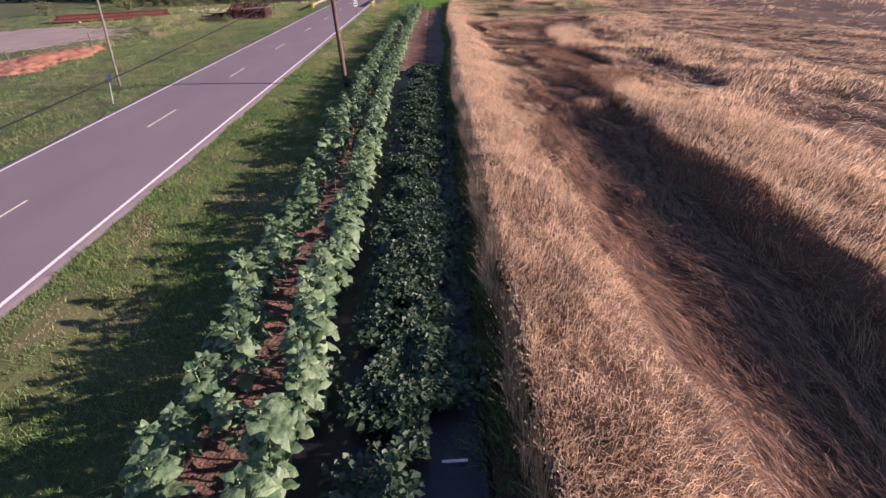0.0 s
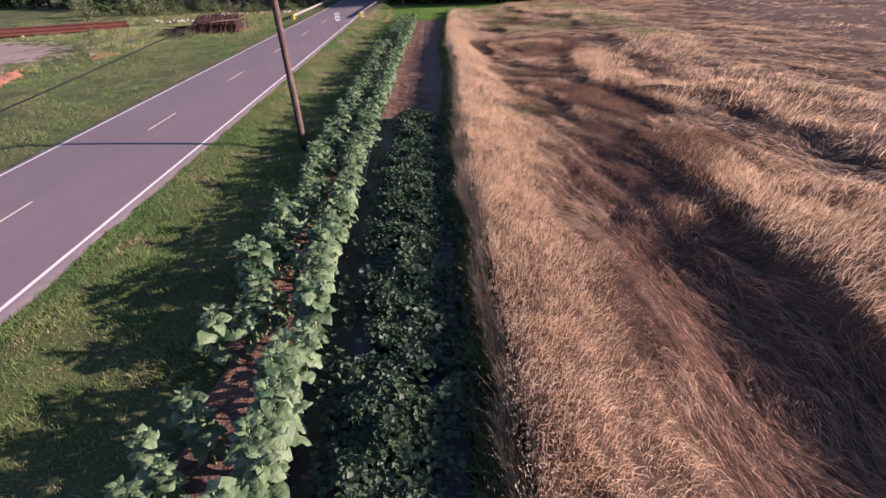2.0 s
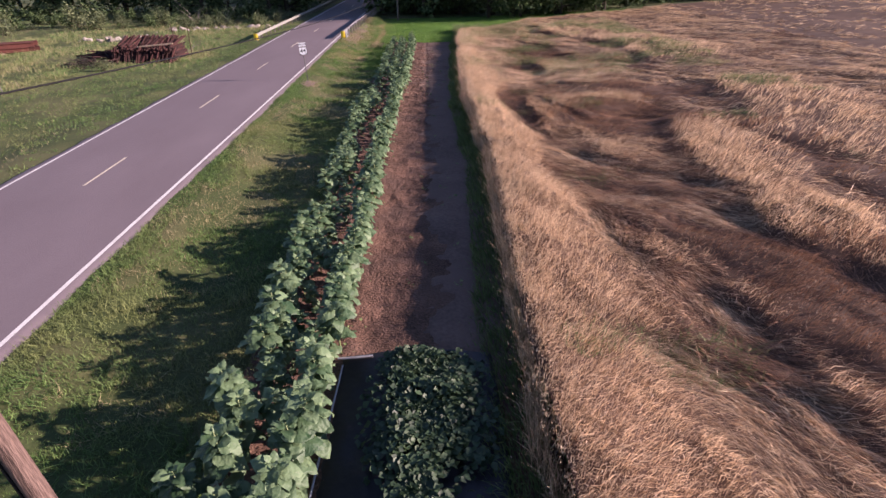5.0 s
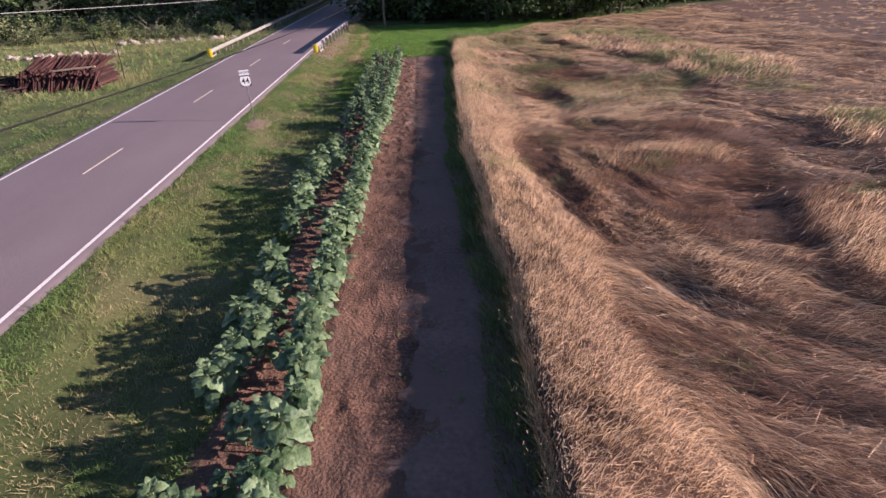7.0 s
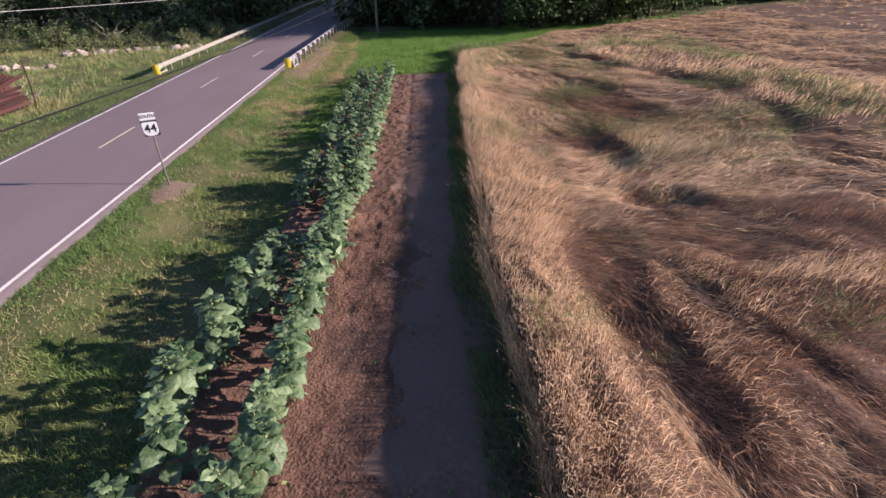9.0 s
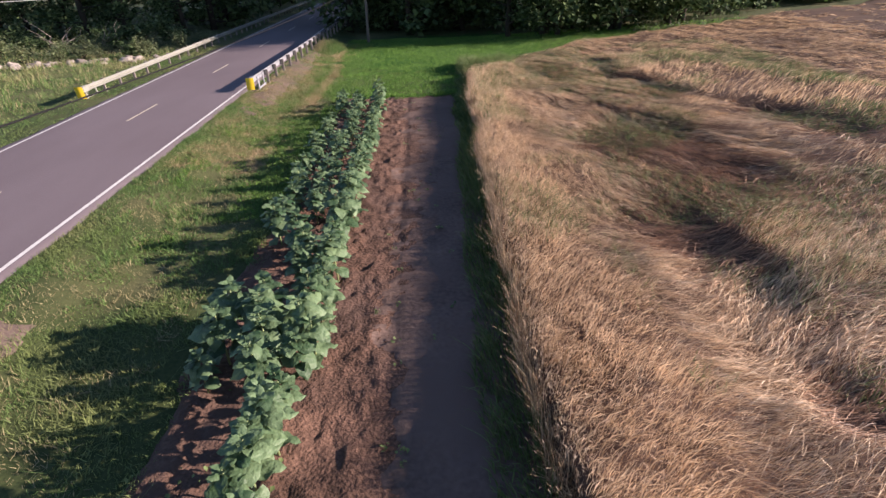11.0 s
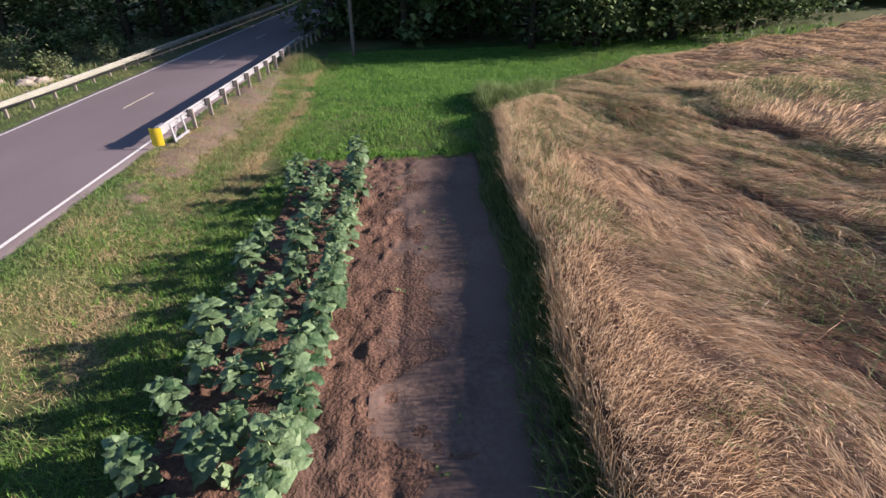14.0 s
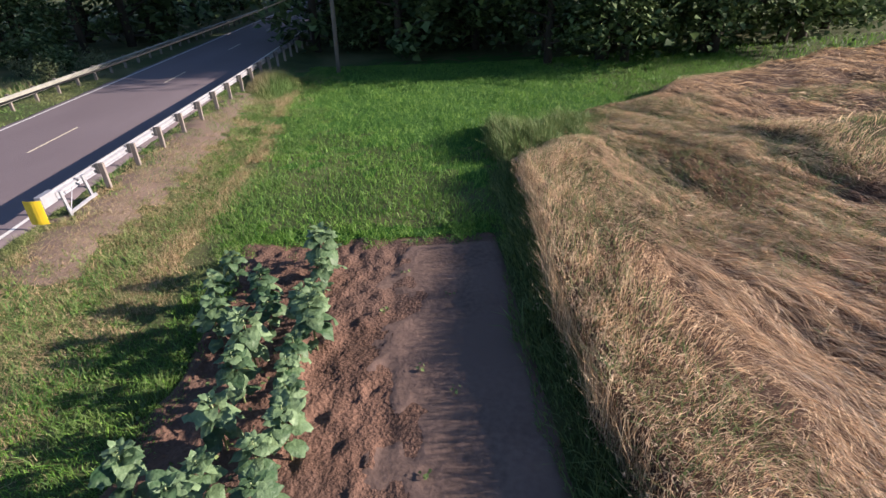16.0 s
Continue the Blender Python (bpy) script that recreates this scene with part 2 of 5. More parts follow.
# ---------------------------------------------------------------- ground and road
def low(y):
    return -0.22 - 0.23 * step(y, -15, 15)


def in_soil(x, y):
    x = x + 0.7 * (vnoise(x, y, 0.9, 6) - 0.5) * (1 - step(x, -4.2, -3.6))
    return step(x, -4.85, -4.5) * (1 - step(x, 1.7, 2.1)) * (1 - step(y, 53.6, 54.4))


def ground_z(x, y):
    x, y = np.asarray(x, float), np.asarray(y, float)
    z = step(x, -9.9, -7.3) * low(y) + 0.028 * np.clip(x - 4, 0, 50)
    z = z - 0.28 * step(-x, 18.7, 22.0) + 0.25 * (vnoise(x, y, 9, 3) - 0.5) * step(-x, 22, 28)
    off_road = np.clip(step(x, -10.0, -9.0) + step(-x, 18.6, 19.6), 0, 1)
    return z + off_road * (0.05 * (vnoise(x, y, 1.3, 1) - 0.5) + 0.03 * (vnoise(x, y, 0.5, 2) - 0.5)) - 0.06 * (1 - off_road)


def ground_sheet_z(x, y):
    return ground_z(x, y) - 0.14 * in_soil(x, y)


near_x = np.r_[-2500, -1200, -600, -300, -160, np.arange(-100, -24, 2.0), np.arange(-24, 8, 0.4), np.arange(8, 100.1, 2.0), 160, 300, 600, 1200, 2500]
near_y = np.r_[-2500, -1200, -600, -300, -150, -90, np.arange(-60, 80, 0.6), np.arange(80, 150.1, 3.0), 200, 300, 600, 1200, 2500]
ground = tagged(new("ground", sheet("ground", near_x, near_y, ground_sheet_z, GRASS_BASE)), "rough roadside ground with thin dry and green grass", "ground", kind="structure")

ROAD_L, ROAD_R, MID = -17.98, -10.44, -14.41


def road_z(x, y):
    return 0.035 - 0.0022 * (x - MID) ** 2


def strip_sheet(name, x0, x1, y0, y1, mat, nx=2, ny=40, lift=0.004):
    def z(X, Y):
        return road_z(X, Y) + lift
    return sheet(name, np.linspace(x0, x1, nx), np.linspace(y0, y1, ny), z, mat)


road_x = np.r_[ROAD_L - 0.35, ROAD_L, np.linspace(ROAD_L + 0.3, ROAD_R - 0.3, 14), ROAD_R, ROAD_R + 0.25]
road_y = np.r_[np.arange(-90, 130, 0.5), np.arange(130, 420, 10.0)]


def road_surface(X, Y):
    edge = np.maximum(step(-X, -ROAD_L, -ROAD_L + 0.3), step(X, ROAD_R, ROAD_R + 0.22))
    return road_z(X, Y) - 0.16 * edge - 0.006 * (vnoise(X, Y, 2.5, 5) - 0.5)


def ragged(me, xs):
    """Break the outer pavement edges up a little."""
    co = np.empty(len(me.vertices) * 3, np.float32)
    me.vertices.foreach_get("co", co)
    co = co.reshape(-1, 3)
    for side in (co[:, 0] > ROAD_R - 0.1, co[:, 0] < ROAD_L + 0.1):
        co[side, 0] += (0.16 * (vnoise(co[side, 1], co[side, 1] * 0 + 3, 0.9, 6) - 0.5) + 0.10 * (vnoise(co[side, 1], co[side, 1] * 0, 0.3, 7) - 0.5)) * 1.0
    me.vertices.foreach_set("co", co.ravel())
    me.update()


road_me = sheet("road", road_x, road_y, road_surface, ASPHALT)
ragged(road_me, road_x)
road = tagged(new("road", road_me), "two-lane asphalt country road with faded markings", "road", kind="structure")
part("edge_line", strip_sheet("edge_line", -10.79, -10.66, -90, 400, WHITE_PAINT, 2, 500), road, "solid white edge line")
part("edge_line", strip_sheet("edge_line", -17.71, -17.59, -90, 400, WHITE_PAINT, 2, 500), road, "solid white edge line")
for k in range(-6, 26):
    part("centre_dash", strip_sheet("centre_dash", MID - 0.048, MID + 0.048, 12.19 * k + 0.05, 12.19 * k + 3.38, YELLOW_PAINT, 2, 6), road, "faded yellow centre dash")

# bare soil of the strip and under the plant rows
def soil_z(x, y):
    clod = 0.055 * (vnoise(x, y, 0.30, 1) - 0.5) + 0.052 * (vnoise(x + 0.2 * vnoise(x, y, 0.3, 5), y, 0.13, 2) - 0.5)
    rough = (1.0 - 0.72 * step(x, -1.2, -0.3)) * (0.55 + 0.45 * step(y, 20, 34))
    rut = -0.03 * np.exp(-((x + 0.75) / 0.16) ** 2) - 0.02 * np.exp(-((x - 0.75) / 0.22) ** 2)
    dent = -0.012 * (0.3 + 0.7 * step(y, 20, 34)) * step(vnoise(x, y, 0.20, 8), 0.62, 0.80) * step(x, -2.2, -1.9) * (1 - 0.6 * step(x, -0.9, -0.3))
    ridge = dent + 0.05 * np.exp(-((x + 2.6) / 0.3) ** 2) + 0.05 * np.exp(-((x + 4.3) / 0.3) ** 2)
    step_in = 0.12 * (1 - in_soil(x, y)) * 1.6
    return ground_z(x, y) * 1.0 + 0.012 + 1.5 * clod * rough + rut + ridge - step_in


soil = tagged(new("soil_strip", sheet("soil_strip", np.r_[np.arange(-5.2, -0.5, 0.065), np.arange(-0.5, 2.21, 0.11)], np.arange(-36, 54.6, 0.11), soil_z, SOIL)), "bare reddish-brown tilled soil with clods and wheel marks", "soil", kind="structure")


def packed_z(x, y):
    rise = np.clip((x + 0.45 + 1.5 * (vnoise(x, y, 0.8, 5) - 0.5) + 0.9 * (vnoise(x, y, 0.25, 6) - 0.5)) * 0.10, -0.08, 0.010)
    return soil_z(x, y) + rise - 0.1 * step(y, 53.2, 53.9)


tagged(new("packed_soil", sheet("packed_soil", np.arange(-1.2, 2.2, 0.11), np.arange(0.5, 54.2, 0.11), packed_z, PACKED)), "paler packed soil of the wheel track", "soil", kind="structure")


# black plastic mulch under the low crop
def film_z(x, y):
    bed = 0.14 * np.exp(-((x + 0.85) / 1.15) ** 4)
    return ground_z(x, y) + 0.09 + bed + 0.02 * (vnoise(x, y * 0.5, 0.25, 4) - 0.5) - 0.16 * (step(x, 0.70, 0.88) + 1 - step(x, -2.78, -2.6))


film = tagged(new("plastic_mulch", sheet("plastic_mulch", np.arange(-2.85, 1.01, 0.09), np.arange(-36, 1.85, 0.11), film_z, PLASTIC)), "wrinkled black plastic mulch film over a planting bed", "mulch film", kind="structure")
bm = bmesh.new()
tube(bm, [(-2.66 + 0.05 * math.sin(0.7 * y), y, float(film_z(-2.6, y)) + 0.03) for y in np.arange(-36, 1.9, 0.5)], [0.022] * len(np.arange(-36, 1.9, 0.5)), 6)
thing("drip_hose", "pale grey drip hose along the plastic mulch", "hose", data=finish(bm, "drip_hose", GALV))
bm = bmesh.new()
tube(bm, [(x, 1.72 + 0.03 * math.sin(3 * x), float(ground_z(x, 1.7)) + 0.16) for x in np.arange(-2.75, -1.9, 0.2)], [0.03] * len(np.arange(-2.75, -1.9, 0.2)), 6)
thing("drip_hose", "pale grey drip hose across the bed's end", "hose", data=finish(bm, "drip_hose_end", GALV))
bm = bmesh.new()
tube(bm, [(x, -32.3 + 0.03 * x, float(film_z(0.2, -32.3)) + 0.03) for x in (-0.02, 0.12, 0.26, 0.40)], [0.025] * 4, 6)
thing("pipe_piece", "short pale pipe lying on the black mulch film", "pipe", data=finish(bm, "pipe_piece", WHITE_PAINT))


def patch(name, cx, cy, rx, ry, mat, label, lift=0.05, k=3, kind="structure", dome=0.0, grid=0.25, cat="ground"):
    """A ragged oval of another ground cover that sinks under the grass at its rim."""
    def z(X, Y):
        r = np.sqrt(((X - cx) / rx) ** 2 + ((Y - cy) / ry) ** 2) + 0.5 * (vnoise(X, Y, min(rx, ry) * 0.6, k) - 0.5) + 0.5 * (vnoise(X, Y, 0.5, k + 1) - 0.5) + 0.3 * (vnoise(X, Y, 0.28, k) - 0.5)
        return ground_z(X, Y) + lift * (1 - 2.2 * step(r, 0.75, 1.05)) + dome * (1 - step(r, 0.0, 1.0)) + 0.03 * (vnoise(X, Y, 0.3, 2) - 0.5)
    return tagged(new(name, sheet(name, np.arange(cx - 1.3 * rx, cx + 1.3 * rx, grid), np.arange(cy - 1.3 * ry, cy + 1.3 * ry, grid), z, mat)), label, cat, kind=kind)


patch("lush_turf", 1.0, 69.5, 9.5, 12.0, LUSH_BASE, "green turf at the field's end", 0.02, 5, grid=0.4)
patch("gravel_shoulder", -8.95, 60.3, 1.1, 11.0, GRAVEL, "bare gravelly shoulder beside the guardrail", 0.04, 3)
patch("bare_patch", -9.2, 31.6, 0.7, 1.1, GRAVEL, "bare gravelly patch round the sign post", 0.03, 4, grid=0.12)
patch("gravel_yard", -48.5, 27.5, 14.5, 12.0, YARD, "pale gravel yard beyond the fence", 0.06, 6, grid=0.4)
patch("clay_patch", -31.6, 27.5, 1.1, 1.7, CLAY, "small bare patch of orange clay by the fence", 0.08, 5, grid=0.15)
patch("clay_mound", -35.0, 11.5, 3.2, 7.2, CLAY, "low mound of bright orange clay", 0.10, 7, kind="", dome=0.35, grid=0.2, cat="mound")

# ---------------------------------------------------------------- cereal field
FAR_X, FAR_Y = np.array([0, 2.2, 3.5, 5.0, 7.7, 17, 28, 54, 100]), np.array([54.5, 58.0, 60.0, 61.8, 65.0, 69.3, 73.8, 85.0, 104.0])
# where the standing edge band ends towards the field
BAND_Y = [-38, -32, -27, -22, -17, -13, -9, 0, 10, 17, 21, 25, 33, 40, 51, 58]
BAND_X = [4.1, 4.0, 3.8, 3.6, 3.5, 3.2, 3.0, 2.7, 3.2, 4.0, 3.6, 3.0, 3.5, 3.6, 3.6, 4.4]
# lie of the straw: x, y, degrees from +x
LIES = np.array([(2.3, -27, -91), (4.4, -25, -92), (5.6, -29, -94), (14, -18, -79), (3.5, -11, -80), (6.8, -13.5, -84), (5.2, -20, -90), (4.1, -9.9, -54), (7.1, -7.5, -89), (3.1, -12.4, -50), (10.3, -8, -99),
                 (10.5, 1.4, -57), (3, -3, -52), (6.2, -2.1, -61), (5, 2.8, -62), (11.7, 4.2, -79), (3.3, 19, -85), (6.6, 19.5, -93), (5.6, 15.2, -30), (16.6, 30.7, -47), (10.1, 20, -22), (4.3, 30.8, -35), (11.3, 33.8, 27),
                 (2.8, 38, -85), (7.4, 37.1, -60), (6.9, 31.6, 30), (3.8, 40, -55), (7.8, 44, -56), (5.4, 45.5, -54), (3.4, 51, -92), (8.6, 54, -71)])


def lie_at(x, y):
    """The way in which the straw has fallen, in radians."""
    c, s_ = 0.0, 0.0
    for px, py, deg in LIES:
        w = 1 / (((x - px) / 1.0) ** 2 + ((y - py) / 1.3) ** 2 + 0.8) ** 1.6
        c, s_ = c + w * math.cos(radians(deg)), s_ + w * math.sin(radians(deg))
    return np.arctan2(s_, c) + np.radians(58 * (vnoise(x, y, 3.2, 1) - 0.5) + 44 * (vnoise(x, y, 1.1, 2) - 0.5))


def crop_edge(y):
    return 1.72 - 0.52 * (1 - step(y, -4, 16)) + 0.45 * (vnoise(y, np.asarray(y) * 0, 2.2, 1) - 0.5) + 0.25 * (vnoise(y, np.asarray(y) * 0 + 9, 0.6, 2) - 0.5) + 0.42 * step(y, 26, 44) + 0.40 * step(y, 40, 47) + 0.45 * step(y, 50, 57)


def bank(x, y, ys, xs, rise, wide, soft=0.3):
    """A step up in the crop along a line, falling off gently on its far side."""
    line = np.interp(y, ys, xs) + (0.5 + soft) * (vnoise(x * 0, y, 1.4, 6) - 0.5) + 1.2 * soft * (vnoise(x, y, 3.0, 2) - 0.5) + 0.35 * (vnoise(x, y, 0.5, 7) - 0.5)
    rise = rise * (0.5 + 1.0 * vnoise(x, y, 2.1, 3))
    ends = step(y, ys[0] - 1.2, ys[0] + 1.2) * (1 - step(y, ys[-1] - 1.2, ys[-1] + 1.2))
    dip = -0.2 * rise * np.exp(-((x - line + 0.9) / 0.7) ** 2)
    return ends * (dip + rise * step(x, line - soft, line + soft) * (1 - step(x, line + wide, line + wide + 3.0)))


def bump(x, y, cx, cy, rx_, ry_, rise):
    return rise * np.exp(-(((x - cx) / rx_) ** 2 + ((y - cy) / ry_) ** 2) ** 2)


# heights and lie worked out once on a grid over the nearer field
GX, GY = np.arange(0.8, 36, 0.11), np.arange(-40, 80, 0.13)
XX, YY = np.meshgrid(GX, GY, indexing="ij")
LIE = lie_at(XX, YY)


def combed(size, reach, k, n=11):
    """Noise smeared along the lie of the straw, about -0.5 to 0.5."""
    total = vnoise(XX, YY, size, k)
    for sign in (1, -1):
        px, py = XX.copy(), YY.copy()
        for _ in range(n):
            i = np.clip(((px - GX[0]) / 0.11).astype(int), 0, len(GX) - 1)
            j = np.clip(((py - GY[0]) / 0.13).astype(int), 0, len(GY) - 1)
            px, py = px + sign * reach / n * np.cos(LIE[i, j]), py + sign * reach / n * np.sin(LIE[i, j])
            total = total + vnoise(px, py, size, k)
    total = total / (2 * n + 1)
    return np.clip((total - total.mean()) / (4.2 * total.std()), -0.6, 0.6)


STRANDS = combed(0.85, 2.6, 7), combed(0.26, 1.1, 8), combed(0.42, 1.5, 4)
swell = 0.20 * (vnoise(XX, YY, 4.2, 5) - 0.5) + 0.16 * (vnoise(XX, YY, 1.7, 9) - 0.5)
calm = 1 - 0.35 * step(YY, 24, 34)
HEIGHT = 0.58 + 0.06 * step(YY, 24, 34) + swell + calm * (0.25 * STRANDS[0] + 0.12 * STRANDS[1] + 0.15 * STRANDS[2])
HEIGHT += bank(XX, YY, [-39, -28, -24, -19, -14, -11], [9.7, 9.2, 8.8, 8.8, 8.8, 9.1], 0.50, 4.5)
HEIGHT += 0.26 * step(XX, 8.9, 9.6) * (1 - step(XX, 12, 15)) * (1 - step(YY, -20, -12))
HEIGHT -= 0.34 * step(XX, 4.8, 6.2) * (1 - step(XX, 8.4, 9.2)) * (1 - step(YY, -18, -8))
HEIGHT += bank(XX, YY, [-19, -14.7, -8], [7.5, 7.2, 6.8], 0.22, 0.3)
HEIGHT += bank(XX, YY, [-33, -28, -21], [6.4, 6.0, 5.7], 0.16, 0.2)
HEIGHT += bank(XX, YY, [-12.5, -5, 0, 2, 4], [15.1, 16.2, 15, 13, 11.2], 0.42, 5, 0.6)
HEIGHT += bank(XX, YY, [-12, -10.5, -8, -4], [8.4, 8.6, 8.9, 9.4], 0.40, 1.6)
HEIGHT += bank(XX, YY, [-13, -11.5], [5.5, 5.8], 0.28, 1.2)
HEIGHT += bank(XX, YY, [-1.5, 5, 8.8, 19], [12.4, 10.3, 10.0, 11.3], 0.30, 2.4, 0.5)
HEIGHT += bank(XX, YY, [3, 11, 17, 27], [15.1, 15.1, 15.6, 17.5], 0.28, 4, 0.9)
HEIGHT += bank(XX, YY, [13.5, 15.3, 16.4, 17.3, 20, 25], [6.8, 6.9, 6.3, 5.3, 5.0, 5.3], 0.24, 1.3, 0.25)
HEIGHT += bank(XX, YY, [34, 42, 47.5, 53, 59], [16.9, 16.8, 15.0, 13.0, 11.6], 0.38, 5, 1.1)
HEIGHT += bank(XX, YY, [31.5, 33, 35.5], [8.1, 7.9, 7.6], 0.26, 1.0, 0.2)
HEIGHT += bank(XX, YY, [36, 40, 47], [11.5, 11.0, 9.6], 0.16, 2.0)
HEIGHT += bank(XX, YY, [-2, 0, 3.5], [7.3, 7.2, 7.0], 0.22, 0.8, 0.2)
HEIGHT += bump(XX, YY, 9.4, 22.8, 2.6, 1.4, 0.50) - bump(XX, YY, 10.0, 19.4, 2.4, 1.3, 0.28)
HEIGHT -= bump(XX, YY, 7.1, 28.7, 0.8, 1.0, 0.45) + bump(XX, YY, 8.3, 28.6, 0.55, 1.0, 0.38)
HEIGHT += (1 - step(YY, -25, -18)) * (0.18 * step(XX, 9.2, 10) * (1 - step(XX, 12, 15)) - 0.16 * step(XX, 4.2, 5.2) * (1 - step(XX, 8.2, 9.2)))
HEIGHT -= 0.12 * step(XX, 6.2, 7.2) * (1 - step(XX, 8.4, 9.2)) * step(YY, -13, -9) * (1 - step(YY, -3, 0))
# near rise at x 8 is added out of view to shade the trough
HEIGHT += (1 - step(YY, -30, -27.5)) * (0.45 * step(XX, 7.9, 8.7) * (1 - step(XX, 9.8, 12)) - 0.08 * step(XX, 4.2, 5.0) * (1 - step(XX, 7.6, 8.2)))
HEIGHT = np.clip(HEIGHT, 0.14, 1.4)
band = 1 - step(XX - np.interp(YY, BAND_Y, BAND_X) + 0.9 * (vnoise(XX, YY, 2.2, 9) - 0.5) + 0.5 * STRANDS[2], -0.7, 1.1 + 1.6 * step(YY, 25, 32) + 1.5 * step(YY, -11, -7) * (1 - step(YY, 7, 12)))
HEIGHT = HEIGHT * (1 - band) + band * (0.99 + 0.30 * (1 - step(YY, 24, 34)) + 0.24 * (vnoise(XX, YY, 0.8, 10) - 0.5) + 0.16 * STRANDS[1])


def on_grid(G, x, y):
    u, v = np.clip((x - GX[0]) / 0.11, 0, len(GX) - 1.001), np.clip((y - GY[0]) / 0.13, 0, len(GY) - 1.001)
    i, j = u.astype(int), v.astype(int)
    u, v = u - i, v - j
    return (G[i, j] * (1 - u) + G[i + 1, j] * u) * (1 - v) + (G[i, j + 1] * (1 - u) + G[i + 1, j + 1] * u) * v


def crop_height(x, y):
    """The height of the crop's top over the ground."""
    x, y = np.broadcast_arrays(np.asarray(x, float), np.asarray(y, float))
    far = 0.62 + 0.5 * (vnoise(x / 1.6, y / 2.4, 2.6, 7) - 0.5) + 0.2 * (vnoise(x, y, 0.9, 8) - 0.5)
    t = np.maximum(step(x, 32, 35.5), step(y, 75, 79))
    h = on_grid(HEIGHT, x, y) * (1 - t) + far * t
    gone = step(x - crop_edge(y), 0.0, 0.32) * (1 - step(y - np.interp(x, FAR_X, FAR_Y) - 1.6 * (vnoise(x, y, 1.6, 4) - 0.5), -0.7 - 2.6 * (1 - step(x, 9, 14)), 0.5))
    return h * gone


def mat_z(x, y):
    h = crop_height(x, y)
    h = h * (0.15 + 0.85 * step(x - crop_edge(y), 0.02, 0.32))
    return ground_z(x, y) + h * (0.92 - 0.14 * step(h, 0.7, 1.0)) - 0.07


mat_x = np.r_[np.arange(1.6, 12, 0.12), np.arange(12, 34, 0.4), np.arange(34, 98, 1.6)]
crop_mat = tagged(new("matted_crop", sheet("matted_crop", mat_x, np.arange(-36, 92, 0.28), mat_z, STRAW_MAT)), "dense matted base of cereal straw, coloured dark for shaded gaps", "crop", kind="stuff")


def stalks(n, x0, x1, y0, y1, seed, wide=1.0, keep=None, lift=0.0, skew=1.0):
    """Straws as narrow bent ribbons. Fallen ones lie along the crop's surface the way it fell; those of the standing crop rise and nod."""
    r = np.random.default_rng(seed)
    per = 14
    m = n // per
    cx, cy = x0 + (x1 - x0) * r.random(m) ** skew, r.uniform(y0, y1, m)
    clump = np.repeat(np.arange(m), per)
    n = m * per
    lie = (on_grid(LIE, cx, cy) + np.radians(r.normal(0, 9, m)))[clump]
    along, across = r.normal(0, 0.30, n), r.normal(0, 0.05 if wide < 2 else 0.35, n)
    x, y = cx[clump] + np.cos(lie) * along - np.sin(lie) * across, cy[clump] + np.sin(lie) * along + np.cos(lie) * across
    up_c, side_c = r.random(m)[clump], r.normal(0, 1, m)[clump]
    h = crop_height(x, y)
    ok = h > 0.1
    if keep is not None:
        ok &= keep(x, y, h, r)
    x, y, h, lie, up_c, side_c = x[ok], y[ok], h[ok], lie[ok], up_c[ok], side_c[ok]
    n = len(x)
    sag = 0.50 + 0.16 * step(y, 24, 33)
    lodged = 1 - step(h + 0.10 * (up_c - 0.5), sag, sag + 0.34)
    loose = r.random(n) < 0.2
    ang = lie + np.radians(r.normal(0, np.where(loose, 38, 13) + 18 * (1 - lodged), n))
    L = r.uniform(0.55, 1.0, n) * (0.72 + 0.18 * lodged)
    ca, sa = np.cos(ang), np.sin(ang)
    top = mat_z(x, y)
    # fallen: root, middle and tip follow the surface
    hop = 0.01 + 0.10 * up_c + 0.06 * r.random(n)
    flat_root = np.stack([x - ca * L * 0.5, y - sa * L * 0.5, mat_z(x - ca * L * 0.5, y - sa * L * 0.5) - 0.01], -1)
    flat_mid = np.stack([x, y, top + hop], -1)
    flat_tip = np.stack([x + ca * L * 0.5, y + sa * L * 0.5, np.maximum(mat_z(x + ca * L * 0.5, y + sa * L * 0.5), top - 0.35) + 0.01 + 0.09 * r.random(n) ** 2 + 0.20 * loose * r.random(n)], -1)
    # standing: lean grows towards the tip
    t0 = np.radians(np.clip(12 + 5 * side_c + r.normal(0, 8, n), 1, 50))
    t1 = t0 + np.radians(r.uniform(12, 55, n))
    root = np.stack([x, y, top - 0.05 - 0.30 * r.random(n)], -1)
    mid = root + np.stack([ca * np.sin(t0), sa * np.sin(t0), np.cos(t0)], -1) * (L * 0.55)[:, None]
    tip = mid + np.stack([ca * np.sin(t1), sa * np.sin(t1), np.cos(t1)], -1) * (L * 0.45)[:, None]
    k = lodged[:, None]
    root, mid, tip = root * (1 - k) + flat_root * k, mid * (1 - k) + flat_mid * k, tip * (1 - k) + flat_tip * k
    turn = r.uniform(0, 2 * np.pi, n)
    side = np.stack([np.cos(turn), np.sin(turn), 0.5 * r.normal(size=n)], -1)
    across_way = np.stack([-sa, ca, 0.45 * r.normal(size=n)], -1)
    side = side * (1 - k) + across_way * k
    w = (0.0037 * wide * r.uniform(0.7, 1.35, n) * (1 + 0.035 * np.clip(x - 3, 0, 10)))[:, None]
    V = np.stack([root, mid + side * w, tip, mid - side * w], 1)
    V[:, :, 2] += lift
    return V, [(0, 1, 3), (1, 2, 3)]


